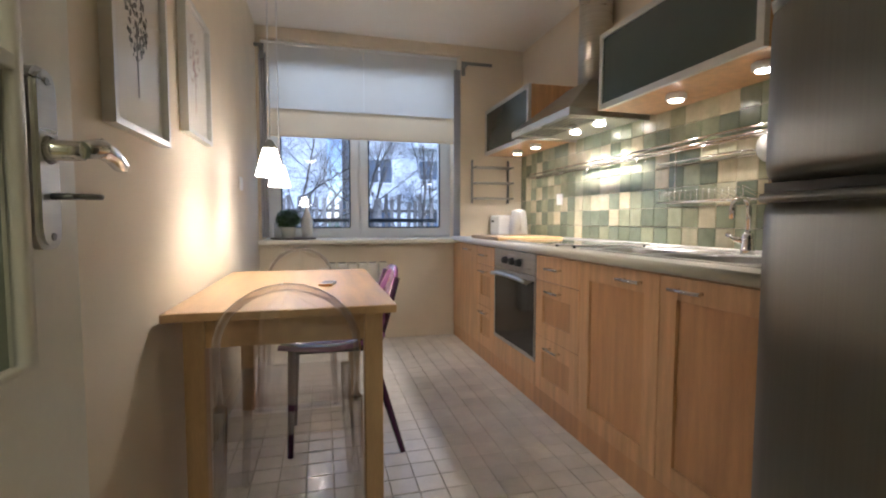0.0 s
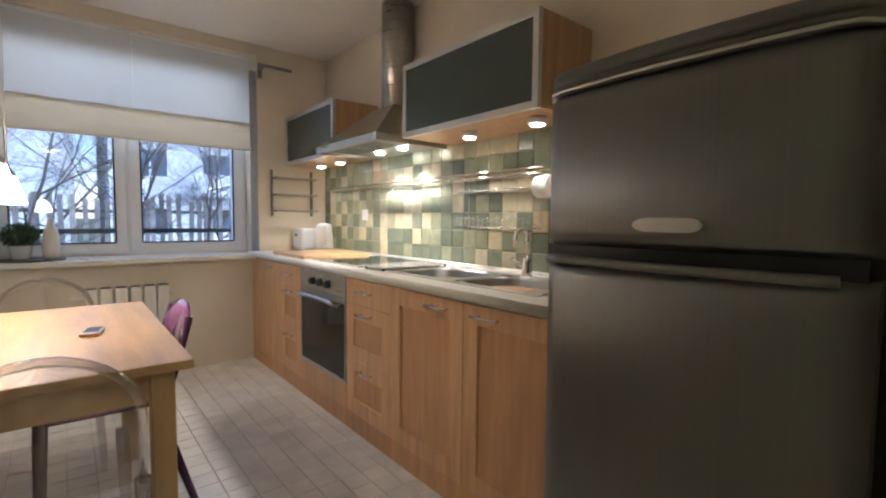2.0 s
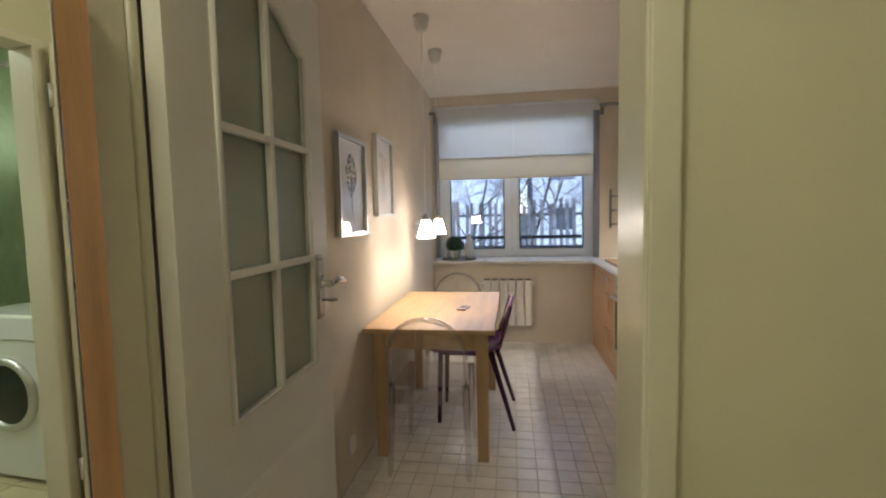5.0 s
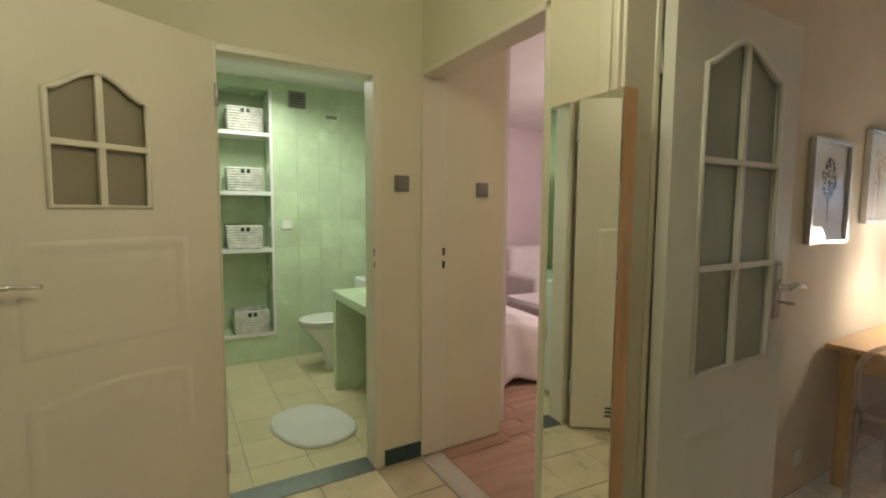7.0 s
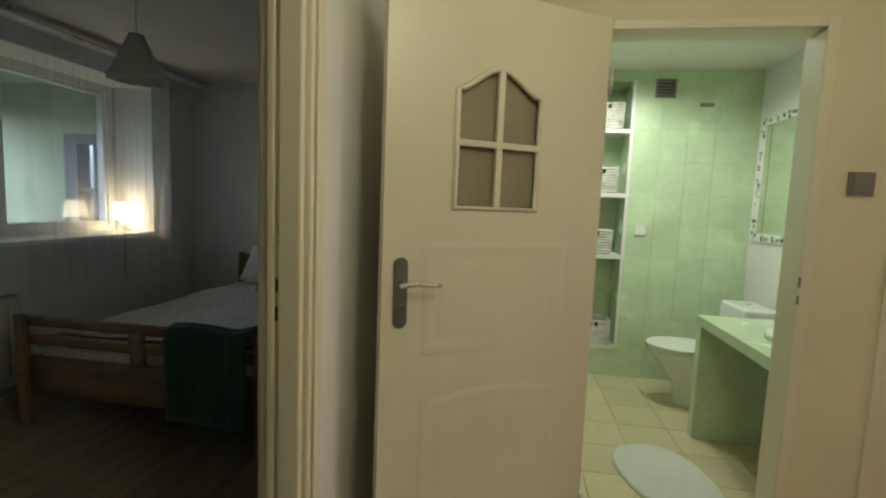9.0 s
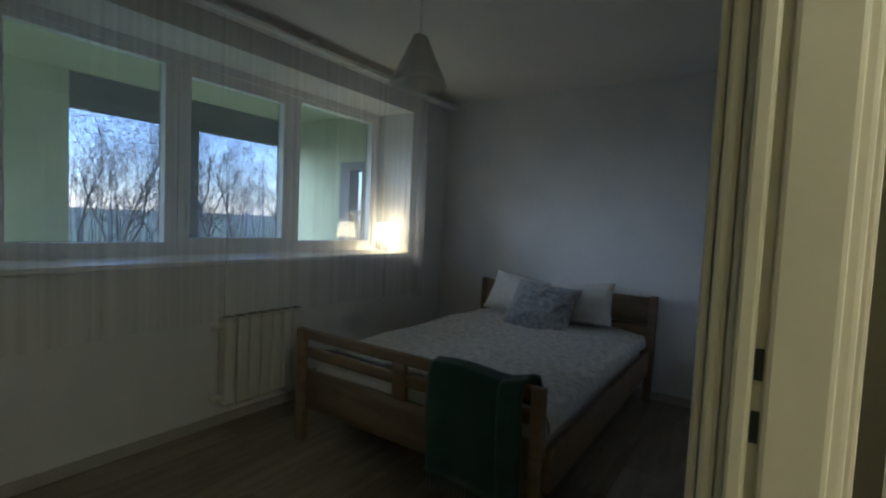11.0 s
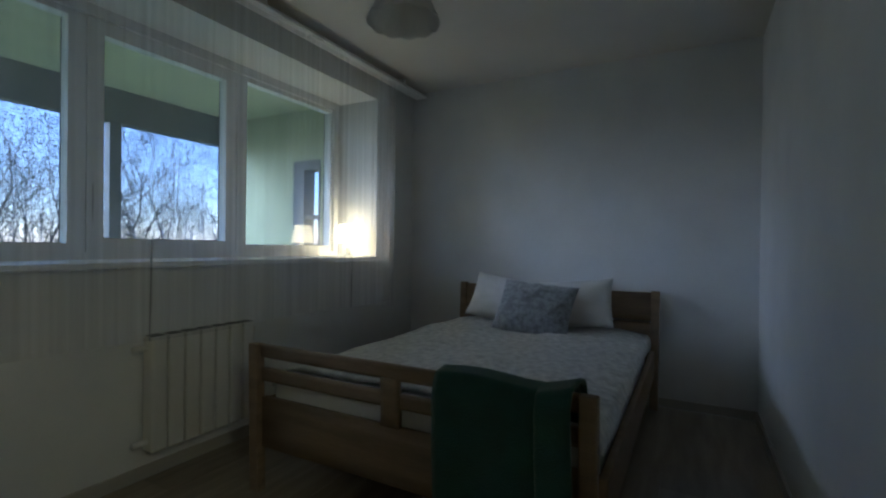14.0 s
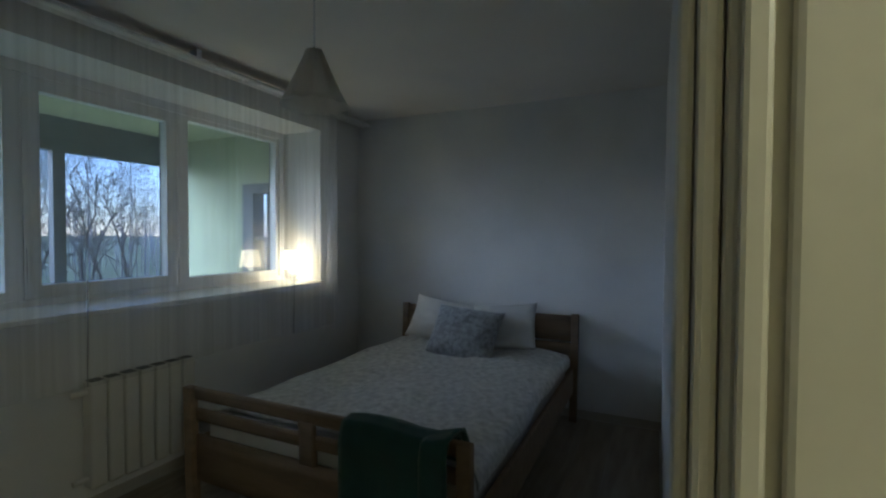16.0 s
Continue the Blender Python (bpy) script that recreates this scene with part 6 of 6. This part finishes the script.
for z in (2.13, 2.26):
    part("rail", block(-1.5, 4.5, -0.02, 0.02, z, z + 0.045, bevel=0.005), BLACK, rb)
for i in range(9):
    part("post", block(-1.5 + i * 0.75, -1.47 + i * 0.75, -0.012, 0.012, 0.0, 2.13, bevel=0), BLACK, rb)
pp = thing("potted_plant", "dry plant in a dark pot on the railing", "plant", pose(1.95, 5.2, 1.008))
part("pot", lathe([(0.07, 0), (0.10, 0.14), (0.105, 0.15), (0.09, 0.14), (0.0, 0.13)], 18), BLACK, pp)
bm = bmesh.new()
for i in range(160):
    a, r = rng.uniform(0, 6.283), rng.uniform(0.0, 0.10)
    p = Vector((r * math.cos(a) * 0.6, r * math.sin(a) * 0.6, 0.13))
    q = Vector((r * math.cos(a) * 1.7, r * math.sin(a) * 1.7, 0.14 + rng.uniform(0.06, 0.17)))
    rod([p, p.lerp(q, 0.5) + Vector((0, 0, 0.03)), q], 0.004, 3, bm=bm)
part("foliage", bm, mat("heather", (0.20, 0.16, 0.16), 0.9, var=0.4, scale=20), pp)

# ---- tiles and boards, piece by piece ----
GLAZE = tile_mat("glazed_wall_tile", ((0.62, 0.55, 0.37), (0.23, 0.26, 0.18), (0.31, 0.34, 0.23), (0.19, 0.215, 0.15), (0.40, 0.41, 0.28), (0.64, 0.58, 0.41), (0.27, 0.30, 0.21), (0.58, 0.54, 0.38), (0.34, 0.36, 0.24), (0.21, 0.24, 0.175)), 0.22, 0.35)
setting("trim_tile_bed", boxes((KE - 0.004, KE - 0.0005, 0.70, KN - 0.002, 0.849, 1.539)), GROUT, "grout bed behind the kitchen wall tiles", "trim")
tile = mesh_of("wall_tile", block(-0.004, 0.004, -0.0488, 0.0488, -0.0488, 0.0488, bevel=0.0025, seg=1), GLAZE)
for j in range(7):
    for i in range(30):
        ob = new("wall_tile", tile)
        ob.parent = wall_ke
        ob.matrix_basis = pose(KE - 0.006, KN - 0.055 - i * 0.1, 0.900 + j * 0.1, random.uniform(-0.4, 0.4), 0, random.uniform(-0.5, 0.5))


def paving(floor_name, material, x0, x1, y0, y1, size, gap, keep, name="floor_tile", thick=0.006, turn=0.0):
    """Tiles on a floor: those inside the stretch keep are pieces, the others one joined part."""
    floor = bpy.data.objects[floor_name]
    me = mesh_of(name, block(-size / 2 + gap, size / 2 - gap, -size / 2 + gap, size / 2 - gap, -thick, 0.0, bevel=0.0015, seg=1), material)
    rest, count = bmesh.new(), 0
    nx, ny = int(round((x1 - x0) / size)) + 1, int(round((y1 - y0) / size)) + 1
    for i in range(nx):
        for j in range(ny):
            x, y = x0 + (i + 0.5) * size, y0 + (j + 0.5) * size
            a, b = max(x0, x - size / 2 + gap), min(x1, x + size / 2 - gap)
            c, d = max(y0, y - size / 2 + gap), min(y1, y + size / 2 - gap)
            if b - a < 0.01 or d - c < 0.01:
                continue
            whole = b - a > size - 2.1 * gap and d - c > size - 2.1 * gap
            if whole and count < 300 and keep[0] < x < keep[1] and keep[2] < y < keep[3]:
                ob = new(name, me)
                ob.parent = floor
                ob.matrix_basis = pose(x, y, random.uniform(-0.0006, 0.0002), random.uniform(-0.12, 0.12), random.uniform(-0.12, 0.12), 0)
                count += 1
            else:
                bm_box(rest, a, b, c, d, -thick, -0.0003)
    if rest.verts:
        tagged(part(name + "_rest", rest, material, floor), kind="stuff")
    else:
        rest.free()


paving("floor_kitchen", KIT_F, 0.0, KE, -0.03, KN, 0.10, 0.0018, (0.0, 1.6, 1.0, 2.9))
paving("floor_bathroom", BATH_F, -3.28, -1.29, -1.89, 0.39, 0.30, 0.002, (-4, 0, -4, 2))
paving("floor_hall", HALL_F, -1.17, 2.31, -1.91, -0.15, 0.30, 0.002, (-4, 3, -4, 2))


def boards(floor_name, material, x0, x1, y0, y1, wide, long, along_x):
    floor = bpy.data.objects[floor_name]
    w = wide - 0.0016
    d = (-long / 2 + 0.001, long / 2 - 0.001, -w / 2, w / 2) if along_x else (-w / 2, w / 2, -long / 2 + 0.001, long / 2 - 0.001)
    me = mesh_of("floorboard", block(*d, -0.004, 0.0, bevel=0.001, seg=1), material)
    a0, a1, c0, c1 = (x0, x1, y0, y1) if along_x else (y0, y1, x0, x1)
    for r in range(int((c1 - c0) / wide)):
        start = a0 + (r * 0.37 % 1.0) * long * 0.5
        for k in range(int((a1 - start) / long)):
            p = start + (k + 0.5) * long
            q = c0 + (r + 0.5) * wide
            ob = new("floorboard", me)
            ob.parent = floor
            ob.matrix_basis = pose(p, q, 0, 0, 0, 0) if along_x else pose(q, p, 0, 0, 0, 0)


boards("floor_living", PARQUET, -2.9, -0.26, 0.40, 3.18, 0.09, 0.60, False)
boards("floor_living", PARQUET, -1.15, -0.26, -0.02, 0.39, 0.09, 0.40, False)
boards("floor_bedroom", FLOOR_B, BW + 0.02, BE - 0.02, BS + 0.02, BN - 0.02, 0.19, 1.15, True)

# wall tiles of the bathroom's back wall
wb = bpy.data.objects["wall_bath_back"]
wt_me = mesh_of("wall_tile", block(-0.003, 0.003, -0.0985, 0.0985, -0.1235, 0.1235, bevel=0.001, seg=1), BATH_G)
for i in range(5):
    for j in range(9):
        y, z = -0.518 + 0.10 + i * 0.2, 0.125 + j * 0.25
        if y + 0.1 < 0.39 and z < 2.3:
            ob = new("wall_tile", wt_me)
            ob.parent = wb
            ob.matrix_basis = pose(-3.2785, y, z)
